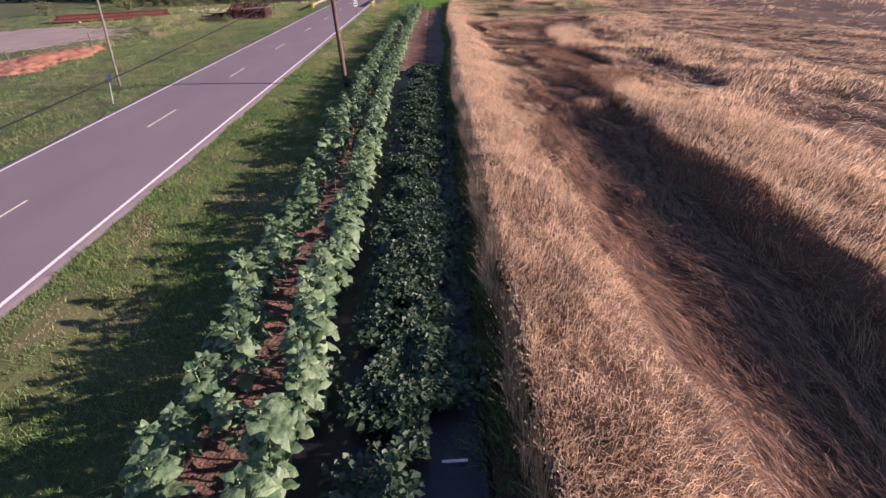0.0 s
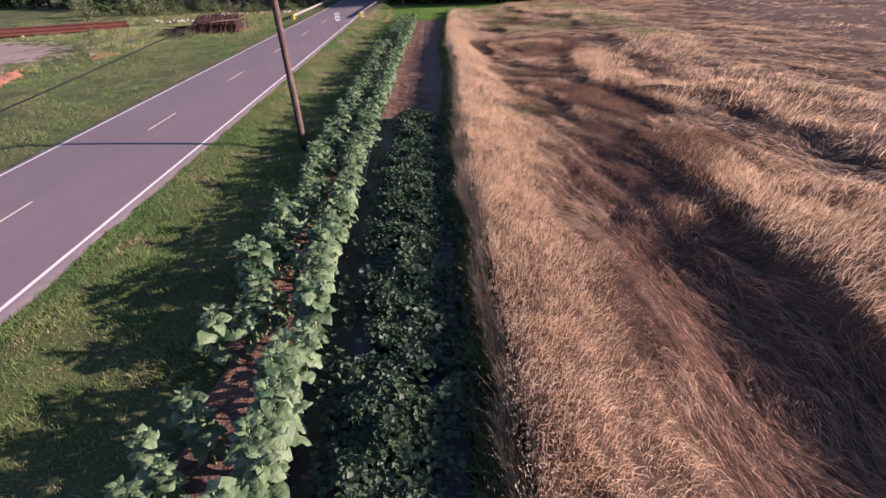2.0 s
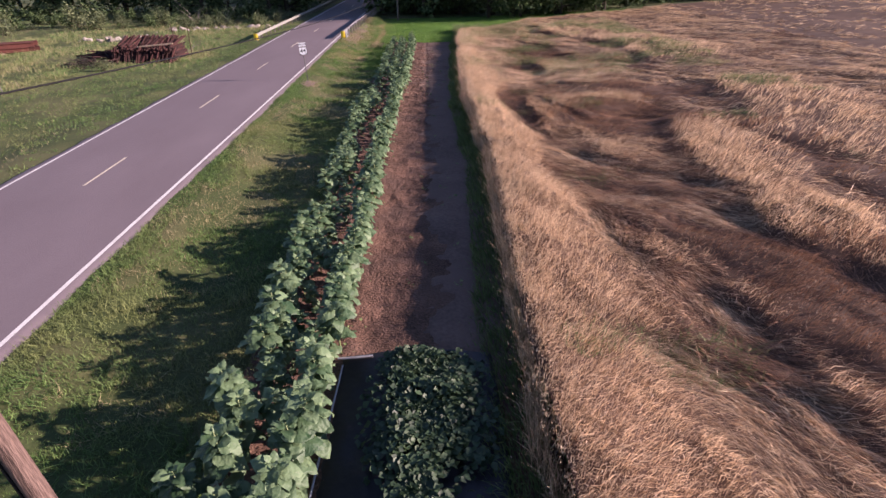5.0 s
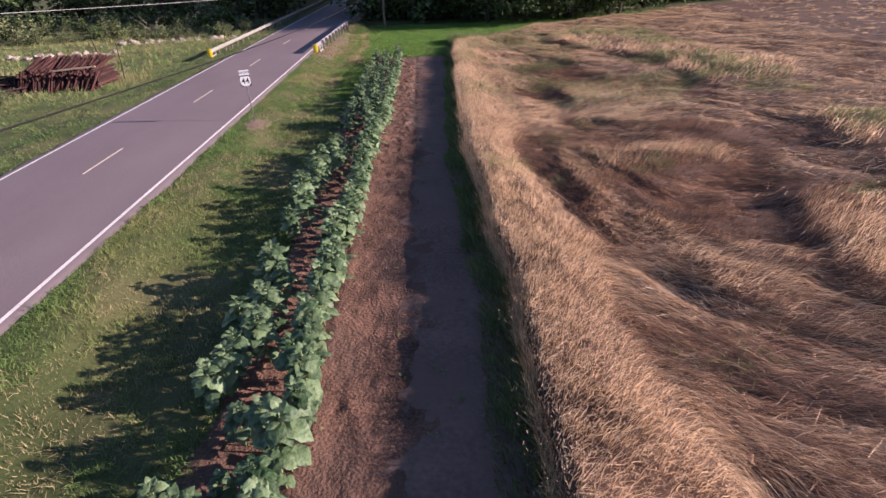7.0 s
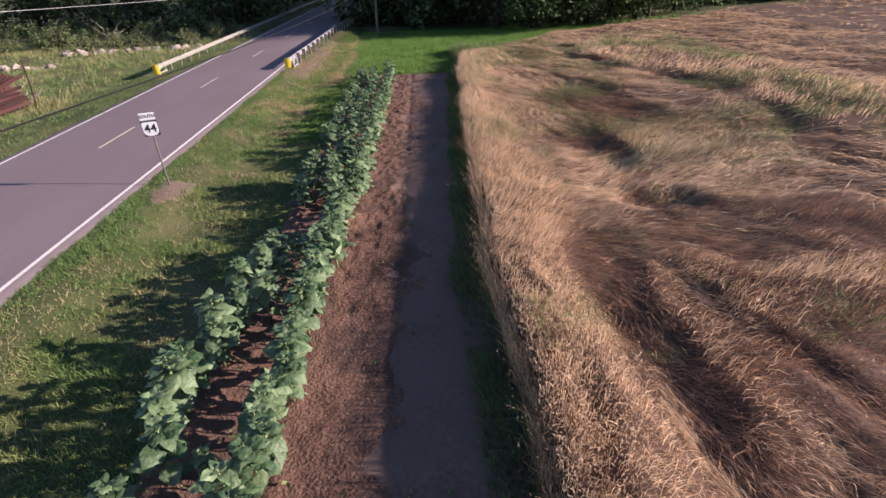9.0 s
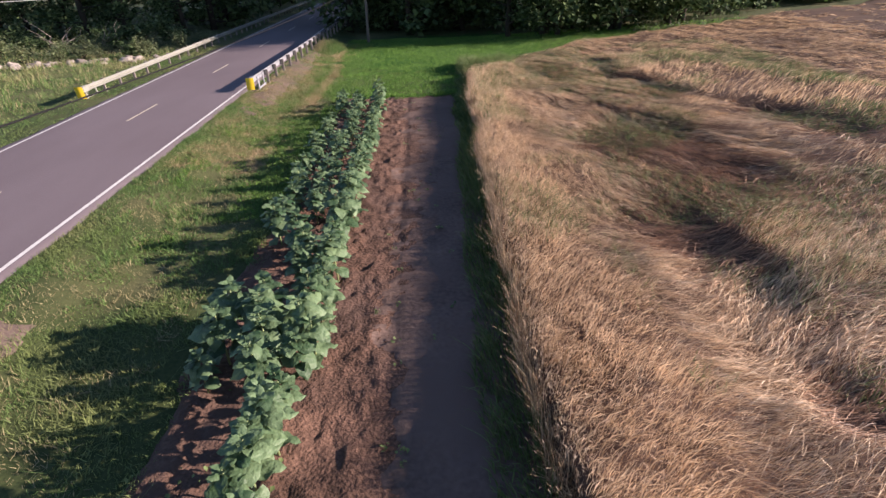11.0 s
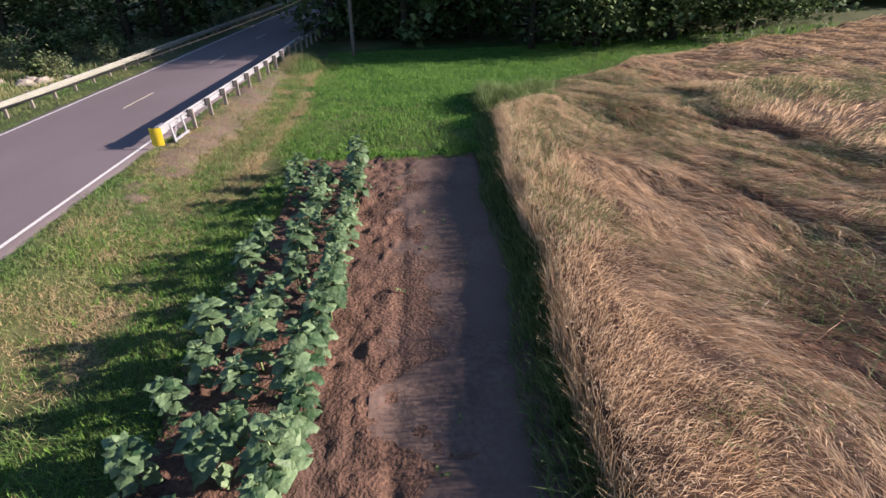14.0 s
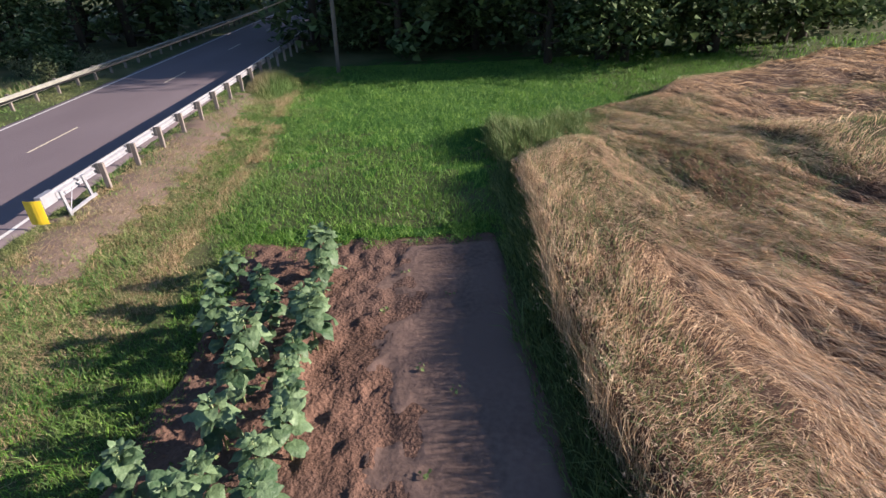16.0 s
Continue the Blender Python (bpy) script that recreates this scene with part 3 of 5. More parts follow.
# bright flattened tongues: x, y, size
TONGUES = ((4.6, -11.7, 1.0), (6.6, 2.5, 0.8), (7.0, -0.4, 0.8), (11.4, -2.0, 1.3), (4.2, -14.7, 0.6), (4.9, -6.9, 0.7), (5.6, 29.8, 0.9), (9.4, 34.6, 1.0), (9.5, 31, 1.4), (11, 57, 2.0))


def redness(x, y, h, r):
    """Share of weathered red straw: most in the low crop, partly as painted shade."""
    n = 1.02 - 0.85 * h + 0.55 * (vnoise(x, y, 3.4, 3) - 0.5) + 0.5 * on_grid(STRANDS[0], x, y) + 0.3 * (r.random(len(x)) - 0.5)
    # some of these patches stand in for shade below the banks
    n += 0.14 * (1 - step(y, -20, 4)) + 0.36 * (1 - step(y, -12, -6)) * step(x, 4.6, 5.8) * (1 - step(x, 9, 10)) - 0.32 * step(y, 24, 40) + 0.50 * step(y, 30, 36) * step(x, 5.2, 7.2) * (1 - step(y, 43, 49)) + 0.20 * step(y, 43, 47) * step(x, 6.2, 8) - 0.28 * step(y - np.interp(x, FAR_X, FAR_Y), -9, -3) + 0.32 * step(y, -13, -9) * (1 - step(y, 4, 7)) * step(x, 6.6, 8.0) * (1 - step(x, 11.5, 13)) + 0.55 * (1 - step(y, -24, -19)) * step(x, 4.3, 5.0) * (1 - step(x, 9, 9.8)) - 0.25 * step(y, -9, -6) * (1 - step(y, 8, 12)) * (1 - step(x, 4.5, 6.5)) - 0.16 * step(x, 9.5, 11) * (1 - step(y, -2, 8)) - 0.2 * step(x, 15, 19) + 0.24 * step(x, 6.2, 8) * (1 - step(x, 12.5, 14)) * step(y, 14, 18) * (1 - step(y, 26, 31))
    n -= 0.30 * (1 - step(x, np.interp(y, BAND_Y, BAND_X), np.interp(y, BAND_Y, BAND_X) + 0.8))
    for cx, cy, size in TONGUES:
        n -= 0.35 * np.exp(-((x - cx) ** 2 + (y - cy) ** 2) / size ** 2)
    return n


def stuff(name, Vp, mat, label, category):
    return tagged(new(name, mass(name, Vp[0], Vp[1], mat)), label, category, kind="stuff")


def pale_top(x, y, h, r):
    n = redness(x, y, h, r)
    return (n < 0.42) & (r.random(len(x)) < 0.5 + 0.3 * step(y, 10, 35))


CROP = "crop"
stuff("ripe_cereal", stalks(365000, 1.6, 13, -34, 68, 1, 1.0, lambda x, y, h, r: redness(x, y, h, r) < 0.56, 0.0, 1.25), STRAW, "ripe golden cereal straw, partly flattened by wind", CROP)
stuff("weathered_cereal", stalks(365000, 1.6, 13, -34, 68, 2, 1.0, lambda x, y, h, r: redness(x, y, h, r) >= 0.44, 0.0, 1.25), STRAW_RED, "reddish weathered cereal straw lying in swirls, dark partly for trough shade", CROP)
stuff("bleached_straw", stalks(180000, 1.6, 14, -34, 68, 6, 0.9, pale_top, 0.03, 1.2), STRAW_BRIGHT, "pale bleached straws on top of the cereal", CROP)


def ears(n, x0, x1, y0, y1, seed, keep):
    """Grain ears as slim nodding lozenges at the top of the crop."""
    r = np.random.default_rng(seed)
    y = r.uniform(y0, y1, n)
    x = crop_edge(y) + x0 + (x1 - x0) * r.random(n) ** 1.4
    h = crop_height(np.maximum(x, crop_edge(y) + 0.33), y)
    ok = keep(x, y, h, r) & (h > 0.1)
    x, y, h = x[ok], y[ok], h[ok]
    n = len(x)
    stand = step(h, 0.55, 1.02)
    base = mat_z(np.maximum(x, crop_edge(y) + 0.33), y) + (0.10 + 0.30 * r.random(n)) * stand + 0.10 * r.random(n)
    base -= np.clip(crop_edge(y) + 0.2 - x, 0, 1) * (0.3 + 1.2 * r.random(n))
    P = np.stack([x, y, base], -1)
    a = np.radians(-66 + r.normal(0, 40, n))
    t = np.clip(r.normal(0.35, 0.5, n), -0.9, 1.3)
    f = np.stack([np.cos(a) * np.cos(t), np.sin(a) * np.cos(t), -np.sin(t)], -1)
    turn = r.uniform(0, 2 * np.pi, n)
    s = np.stack([np.cos(turn), np.sin(turn), 0.4 * r.normal(size=n)], -1)
    L, w = (0.078 * r.uniform(0.7, 1.3, n))[:, None], (0.0060 * r.uniform(0.7, 1.3, n))[:, None]
    return np.stack([P, P + f * L * 0.35 + s * w, P + f * L, P + f * L * 0.35 - s * w], 1), [(0, 1, 2), (0, 2, 3)]


def edge_straw(n, seed):
    """Upright straws in the outer face of the crop, from the ground to the ears."""
    r = np.random.default_rng(seed)
    y = r.uniform(-34, 57, n)
    x = crop_edge(y) + 0.02 + 0.36 * r.random(n)
    z = ground_z(x, y)
    tall = r.uniform(0.6, 1.12, n)
    out = r.normal(-0.12, 0.16, n)
    way = r.normal(-0.10, 0.16, n)
    root = np.stack([x, y, z - 0.02], -1)
    mid = root + np.stack([out * 0.3, way * 0.3, tall * 0.6], -1)
    tip = root + np.stack([out, way, tall], -1)
    turn = r.uniform(0, 2 * np.pi, n)
    side = np.stack([np.cos(turn), np.sin(turn), 0 * turn], -1) * (0.0048 * r.uniform(0.7, 1.3, n))[:, None]
    return np.stack([root, mid + side, tip, mid - side], 1), [(0, 1, 3), (1, 2, 3)]


stuff("edge_straw", edge_straw(26000, 43), STRAW, "upright straws along the outer face of the crop", CROP)
stuff("cereal_ears", ears(100000, 0.12, 10.0, -34, 60, 41, lambda x, y, h, r: r.random(len(x)) < 0.25 + 0.75 * step(h, 0.6, 1.0)), EAR, "pale nodding grain ears on top of the cereal", CROP)
stuff("edge_ears", ears(1500, -0.40, 0.25, -34, 57, 42, lambda x, y, h, r: h > 0.3), EAR, "single ears nodding out over the crop's edge", CROP)
stuff("ripe_cereal", stalks(140000, 13, 34, -30, 78, 3, 2.2, lambda x, y, h, r: redness(x, y, h, r) < 0.60), STRAW, "ripe golden cereal straw farther into the field", CROP)
stuff("weathered_cereal", stalks(95000, 13, 34, -30, 78, 4, 2.2, lambda x, y, h, r: redness(x, y, h, r) >= 0.50), STRAW_RED, "reddish weathered cereal straw farther into the field, dark partly for trough shade", CROP)
stuff("ripe_cereal", stalks(30000, 34, 96, -10, 92, 5, 5.2), STRAW, "ripe cereal straw at the far side of the field", CROP)


# ---------------------------------------------------------------- grass
def blades(n, x0, x1, y0, y1, seed, tall, wide, where=None, lean=0.5, bias=(0, 0), bent=False):
    r = np.random.default_rng(seed)
    x, y = r.uniform(x0, x1, n), r.uniform(y0, y1, n)
    size = np.ones(n)
    if where is not None:
        size = where(x, y, r)
        ok = size > 0.05
        x, y, size = x[ok], y[ok], size[ok]
    n = len(x)
    hgt = tall * size * r.uniform(0.5, 1.35, n)
    ang = r.uniform(0, 2 * np.pi, n)
    tilt = np.abs(r.normal(0, lean, n))
    d = np.stack([np.cos(ang) * tilt + bias[0], np.sin(ang) * tilt + bias[1], np.ones(n)], -1)
    root = np.stack([x, y, ground_z(x, y) - 0.02], -1)
    mid = root + d * (hgt * 0.55)[:, None]
    tip = mid + (d * [1.9, 1.9, 0.75]) * (hgt * 0.45)[:, None]
    turn = r.uniform(0, np.pi, n)
    side = np.stack([np.cos(turn), np.sin(turn), np.zeros(n)], -1) * (wide * r.uniform(0.6, 1.4, n))[:, None]
    if not bent:
        return np.stack([root - side, root + side, mid + (tip - mid) * 0.6], 1), [(0, 1, 2)]
    return np.stack([root - side, root + side, mid + side * 0.8, mid - side * 0.8, tip], 1), [(0, 1, 2, 3), (3, 2, 4)]


def green_zone(k, lo, hi, size=2.2):
    def where(x, y, r):
        n = vnoise(x, y, size, k) * 0.6 + vnoise(x, y, 0.6, k + 1) * 0.4
        bare = (x > -9.9) & (y > 52.5) & (x < -8.6 + 1.0 * vnoise(x, y, 0.8, 2)) & (r.random(len(x)) < 0.66)
        bare |= np.hypot((x + 48.5) / 13.0, (y - 27.5) / 10.8) < 0.85 + 0.3 * (vnoise(x, y, 2, 7) - 0.5)
        bare |= np.hypot((x + 35) / 2.9, (y - 11.5) / 6.8) < 0.9
        tuft = vnoise(x, y, 0.34, k + 3)
        return np.where((n >= lo) & (n < hi) & ~bare & (tuft + 0.5 * r.random(len(x)) > 0.34), (0.45 + 0.8 * vnoise(x, y, 0.9, k + 2)) * (0.55 + 0.9 * tuft), 0)
    return where


stuff("verge_grass", blades(245000, -10.25, -4.45, -34, 76, 11, 0.21, 0.0115, green_zone(1, 0.0, 0.60), 0.9), GRASS, "short green and yellowing verge grass", "grass")
stuff("dry_verge_grass", blades(95000, -10.1, -5.4, -34, 74, 12, 0.18, 0.010, green_zone(1, 0.50, 1.0), 0.9), DRY_GRASS, "dry straw-coloured verge grass", "grass")
stuff("edge_grass", blades(60000, -10.56, -9.5, -34, 56, 13, 0.13, 0.009, lambda x, y, r: np.where(x > -10.5 + 0.22 * vnoise(x * 0, y, 0.5, 4), 1.0, 0.0), 0.8), GRASS, "grass tufts along the pavement edge", "grass")
stuff("far_verge_grass", blades(128000, -32, -17.95, -36, 75, 14, 0.20, 0.014, green_zone(3, 0.0, 0.72, 4.0), 0.9), GRASS, "rough green grass beyond the road", "grass")
stuff("far_dry_grass", blades(80000, -60, -19.5, -30, 85, 15, 0.17, 0.013, green_zone(3, 0.42, 1.0, 4.0)), DRY_GRASS, "rough dry grass beyond the road", "grass")
stuff("rough_grass", blades(60000, -70, -30, -20, 90, 16, 0.24, 0.022, green_zone(5, 0.0, 0.6, 5.0)), GRASS, "tall rough grass round the yard", "grass")


def wild_zone(x, y, r):
    """Tall uncut grass round the scrap piles and the rubble."""
    n = vnoise(x, y, 2.2, 4) * 0.55 + vnoise(x, y, 0.7, 5) * 0.45
    inside = step(y, 36, 42) * (1 - step(y, 76, 80)) * (1 - step(x, -22.5, -20.5)) + step(-x, 29, 31) * (1 - step(-x, 35, 37)) * step(y, 12, 18)
    bare = (np.hypot((x + 48.5) / 13.0, (y - 27.5) / 10.8) < 1.0) | (np.abs(x + 26.6) < 2.8) & (np.abs(y - 44.6) < 1.4)
    return np.where((n > 0.46) & ~bare, np.clip(inside, 0, 1) * (0.5 + 0.9 * vnoise(x, y, 1.0, 6)), 0)


stuff("wild_grass", blades(52000, -50, -20.5, 12, 79, 17, 0.50, 0.018, wild_zone, 0.35), GRASS, "tall uncut green grass round scrap piles and rubble", "grass")
stuff("wild_dry_grass", blades(34000, -50, -20.5, 12, 79, 18, 0.55, 0.016, wild_zone, 0.35), DRY_GRASS, "tall pale seeding grass round scrap piles and rubble", "grass")


def lush_zone(x, y, r):
    inside = step(y, 53.5, 54.8) * (1 - step(y - 0.0 * x, 78, 80)) * step(x, -7.9 + 0.8 * vnoise(y, y * 0, 1.5, 3), -6.6) * (1 - step(y - np.interp(x, [-8, 4, 12, 20, 32, 60, 100], [80, 78.5, 78.5, 80, 83, 97, 111]), -1, 0.5))
    past = step(y - np.interp(x, FAR_X, FAR_Y) + 3.0 * (vnoise(x, y, 1.5, 4) - 0.45), -1.6, 0.8)
    track = step(np.abs(x + 6.15 + 0.03 * (y - 55) - 0.25 * np.sin(y / 3)) + 0.35 * (vnoise(x, y, 0.5, 5) - 0.5), 0.15, 0.4) + step(y, 69, 72)
    inside = inside * np.clip(track, 0, 1)
    return inside * np.where(x > 2.2, past, 1.0) * (0.7 + 0.6 * vnoise(x, y, 0.8, 6))


stuff("lush_grass", blades(170000, -8, 20, 53, 79, 21, 0.24, 0.012, lush_zone, 0.6), LUSH, "lush bright green grass at the field's end", "grass")
stuff("lush_grass", blades(40000, 20, 80, 62, 100, 22, 0.35, 0.03, lush_zone, 0.35), LUSH, "green grass strip below the trees", "grass")


def edge_weeds(x, y, r):
    d = crop_edge(y) + 0.1 - x
    return np.where((d > -0.45) & (d < 1.6), 1.2 - 0.6 * np.clip(d, 0, 1.6), 0) * (0.4 + vnoise(x, y, 0.7, 5)) * np.where((d > 0.9) & (r.random(len(x)) > 0.75 * (1 - step(y, -4, 4))), 0, 1)


stuff("edge_weeds", blades(115000, 0.1, 4.2, -34, 58, 23, 0.42, 0.012, edge_weeds, 0.35, (-0.25, 0), True), WEED, "green weeds along the foot of the cereal", "weeds")


def field_weeds(x, y, r):
    n = vnoise(x, y, 3.5, 9) * 0.65 + vnoise(x, y, 1.0, 10) * 0.35 - 0.16 * (1 - step(y, 18, 25)) + 0.30 * step(y, 38, 60) * (1 - step(x, 9, 14)) + 0.10 * step(y, 26, 36) + 0.09 * step(x, 6, 9) * step(y, 14, 26) + 0.14 * step(y - np.interp(x, FAR_X, FAR_Y), -6, -1)
    return np.where((n + 0.12 * r.random(len(x)) > 0.72) & (crop_height(x, y) > 0.1), 1.0, 0.0) * (0.6 + 0.6 * r.random(len(x)))


fw = blades(150000, 2.2, 22, 0, 64, 24, 0.40, 0.008, field_weeds, 0.9)
fw[0][:, :, 2] += (crop_height(fw[0][:, 0, 0], fw[0][:, 0, 1]) * 0.82)[:, None]
stuff("field_weeds", fw, WEED, "green weeds growing through the flattened cereal", "weeds")


def corner_weeds(x, y, r):
    far = np.interp(x, FAR_X, FAR_Y)
    fade = step(y - far + 4.0 * (vnoise(x, y, 1.6, 3) - 0.5), -4.5, 0.5) * (1 - step(y - 63.0 - 0.25 * x + 2.5 * (vnoise(x, y, 1.3, 7) - 0.5), -3.5, 0.5))
    side = step(x - 1.9 - 0.7 * vnoise(y, y * 0, 1.0, 5), 0, 0.6) * (1 - step(x, 7, 11))
    tuft = vnoise(x, y, 0.5, 8)
    return np.where(r.random(len(x)) < 0.35 + 0.9 * tuft, fade * side * (0.45 + 0.8 * tuft), 0)


stuff("corner_weeds", blades(85000, 1.9, 11, 52, 68, 28, 1.10, 0.011, corner_weeds, 0.3, (-0.1, -0.1), True), WEED, "tall green weeds at the corner of the cereal field", "weeds")
stuff("corner_grass", blades(30000, 1.9, 12, 52, 68, 29, 0.85, 0.008, corner_weeds, 0.22, (-0.1, 0), True), DRY_GRASS, "tall yellowing grass at the corner of the cereal field", "grass")
stuff("tall_dry_grass", blades(9000, -9.4, -7.0, 70.5, 76, 25, 1.0, 0.014, lambda x, y, r: np.clip(1.3 - np.hypot((x + 8.3) / 1.0, (y - 73) / 2.6), 0, 1), 0.3), DRY_GRASS, "tuft of tall yellowing grass at the rail's end", "grass")
stuff("tall_grass", blades(14000, -9.4, -6.2, 69.5, 76, 26, 1.15, 0.014, lambda x, y, r: np.clip(1.2 - np.hypot((x + 7.8) / 1.2, (y - 72.6) / 2.8), 0, 1), 0.3), GRASS, "tuft of tall green grass at the rail's end", "grass")
stuff("track_straw", blades(60000, -7.6, -5.2, 50, 73, 27, 0.22, 0.009, lambda x, y, r: np.clip(1.2 - np.abs(x + 6.15 + 0.03 * (y - 55) - 0.25 * np.sin(y / 3)) / (0.5 + 0.5 * vnoise(x, y, 1.2, 6)), 0, 1) * (vnoise(x, y, 0.9, 3) > 0.35), 0.8), GOLD_GRASS, "line of cut dry grass beside the lush grass", "grass")
def litter_zone(x, y, r):
    n = vnoise(x, y, 1.3, 6) * 0.6 + vnoise(x, y, 0.4, 7) * 0.4 + 0.16 * step(y, 50, 54) - 0.25 * step(y, 60, 64)
    return np.where(n + 0.15 * r.random(len(x)) > 0.58, 1.0, 0.0)


stuff("straw_litter", blades(56000, -9.8, -6.2, 42, 66, 33, 0.13, 0.011, litter_zone, 1.8), GOLD_GRASS, "flattened golden straw litter on the road's shoulder", "grass")
stuff("shoulder_tufts", blades(16000, -9.7, -6.3, 42, 71, 34, 0.24, 0.010, lambda x, y, r: np.where(vnoise(x, y, 0.9, 8) * 0.6 + vnoise(x, y, 0.35, 9) * 0.4 + 0.12 * step(x, -8.4, -7.2) > 0.60, 0.7 + 0.5 * r.random(len(x)), 0.0), 0.7), LUSH, "fresh green tufts in the gravelly shoulder", "grass")
stuff("border_grass", blades(20000, -5.2, 2.2, 52.2, 55.2, 30, 0.22, 0.010, lambda x, y, r: np.clip(1.15 - np.abs(y - 54.0 - 1.3 * (vnoise(x, y, 0.6, 3) - 0.5)) / 0.9, 0, 1) * (vnoise(x, y, 0.4, 4) > 0.35), 0.7), LUSH, "grass creeping over the end of the soil strip", "grass")
stuff("lush_grass", blades(44000, -9.0, -4.2, 36, 55, 31, 0.22, 0.010, lambda x, y, r: np.where(vnoise(x, y, 1.8, 7) * 0.6 + vnoise(x, y, 0.6, 8) * 0.4 + 0.15 * step(x, -7.5, -5.5) - 0.2 * (1 - step(y, 36, 44)) > 0.5, 1.0, 0.0) * r.uniform(0.5, 1.1, len(x)), 0.7), LUSH, "patches of fresh green grass beside the sunflowers", "grass")
stuff("dry_verge_grass", blades(26000, -9.9, -6.4, 44, 70, 32, 0.17, 0.008, lambda x, y, r: np.where(vnoise(x, y, 1.1, 9) * 0.5 + vnoise(x, y, 0.4, 10) * 0.5 > 0.53, 1.0, 0.0), 0.9), DRY_GRASS, "straw-coloured dry grass on the gravelly shoulder", "grass")

# ---------------------------------------------------------------- sunflower rows
def heart_leaf(name, length, width, droop, fold, mat, seed, fine=True):
    """A heart-shaped leaf on a short stalk: starts at the origin, runs along +x, folds along its rib, droops and ruffles at the rim."""
    r = random.Random(seed)
    shape = [(0.0, 0.33, -0.10), (0.16, 0.49, -0.04), (0.38, 0.50, 0.0), (0.60, 0.37, 0.0), (0.82, 0.18, 0.0)] if fine else [(0.0, 0.36, -0.08), (0.25, 0.50, 0.0), (0.6, 0.36, 0.0)]
    cols = (-1, -0.5, 0, 0.5, 1) if fine else (-1, 0, 1)
    bm = bmesh.new()
    stalk = 0.32 * length
    ph = r.uniform(0, 6)

    def at(s, w, c, back):
        x = stalk + (s + back * abs(c)) * length
        ruffle = 0.10 * length * math.sin(9 * s + ph + 2.5 * c) * abs(c) + 0.016 * r.uniform(-1, 1)
        quilt = 0.022 * length * (1 if abs(c) == 0.5 else 0)
        return (x * (1 - 0.15 * droop * s), c * w * width, -droop * length * s ** 1.7 - fold * abs(c) * w * width + ruffle + quilt)
    base = [bm.verts.new((0, -0.006, 0)), bm.verts.new((0, 0.006, 0))]
    prev = None
    for s, w, back in shape:
        row = [bm.verts.new(at(s, w, c, back)) for c in cols]
        if prev is None:
            bm.faces.new((base[0], base[1], row[len(cols) // 2]))
        else:
            for k in range(len(cols) - 1):
                bm.faces.new((prev[k], prev[k + 1], row[k + 1], row[k]))
        prev = row
    tip = bm.verts.new(at(1.0, 0, 0, 0))
    for k in range(len(cols) - 1):
        bm.faces.new((prev[k], prev[k + 1], tip))
    return finish(bm, name, mat, True)


LEAVES = [heart_leaf("leaf", 0.245, 0.235, d, f_, SUNFLOWER_LEAF, k) for k, (d, f_) in enumerate(((0.15, 0.16), (0.35, -0.12), (0.55, 0.20), (0.25, 0.05)))]
SMALL = [heart_leaf("leaf", 0.24, 0.22, d, f_, SUNFLOWER_LEAF, 9 + k, False) for k, (d, f_) in enumerate(((0.3, 0.3), (0.6, -0.2)))]


def sunflower(seed, n_leaves):
    """A young sunflower without a bloom, one metre high, standing at the origin."""
    r = random.Random(seed)
    root = new("sunflower_plant")
    lean = (r.uniform(-0.07, 0.07), r.uniform(-0.07, 0.07))

    def axis(z):
        return Vector((lean[0] * z * z, lean[1] * z * z, z))
    bm = bmesh.new()
    tube(bm, [axis(z) - Vector((0, 0, 0.05 if z == 0 else 0)) for z in (0, 0.3, 0.6, 0.93)], [0.016, 0.014, 0.011, 0.007], 5)
    part("stem", finish(bm, "stem", SUNFLOWER_STEM, True), root)
    a = r.uniform(0, 360)
    for k in range(n_leaves):
        s = k / (n_leaves - 1)
        z = 0.22 + 0.70 * s ** 0.8
        a += 137 + r.uniform(-25, 25)
        size = (0.64 + 0.42 * math.sin(math.pi * min(1, s * 0.85 + 0.15))) * r.uniform(0.85, 1.2)
        pitch = 16 - 26 * s + r.uniform(-16, 16)
        part("leaf", r.choice(LEAVES), root, "", Matrix.Translation(axis(z)) @ pose(0, 0, 0, r.uniform(-25, 25), pitch, a) @ Matrix.Scale(size, 4))
    bm = bmesh.new()
    for k in range(14):
        t = Matrix.Translation(axis(0.93)) @ pose(0, 0, -0.022 * k, r.uniform(-20, 20), -62 + 5.5 * k + r.uniform(-12, 12), 137 * k) @ Matrix.Scale(0.40 + 0.048 * k, 4)
        bm2 = bmesh.new()
        bm2.from_mesh(SMALL[k % 2])
        bm2.transform(t)
        me2 = bpy.data.meshes.new("tmp")
        bm2.to_mesh(me2)
        bm2.free()
        bm.from_mesh(me2)
        bpy.data.meshes.remove(me2)
    part("leaf_crown", finish(bm, "leaf_crown", SUNFLOWER_LEAF, False), root, "cluster of small young leaves")
    return root


SUN_LABEL = "leafy green sunflower plant not yet in bloom, in a garden row"
kinds = [tagged(sunflower(40 + k, 12), SUN_LABEL, "plant", "sunflower rows") for k in range(8)]
r = random.Random(5)


def sunflower_height(y):
    return float(np.interp(y, [-36, -5, 15, 35, 46, 53], [1.50, 1.48, 1.36, 1.30, 1.14, 1.10]))


spots = []


def slim(y):
    """How slender the plants are along the rows."""
    return float(np.interp(y, [-36, -18, -10, 35], [0.92, 0.92, 0.95, 1.10]))


def row_shift(y):
    return float(np.interp(y, [-36, -20, -6, 14, 30, 45], [0, -0.05, -0.36, -0.30, 0.02, 0.15]))


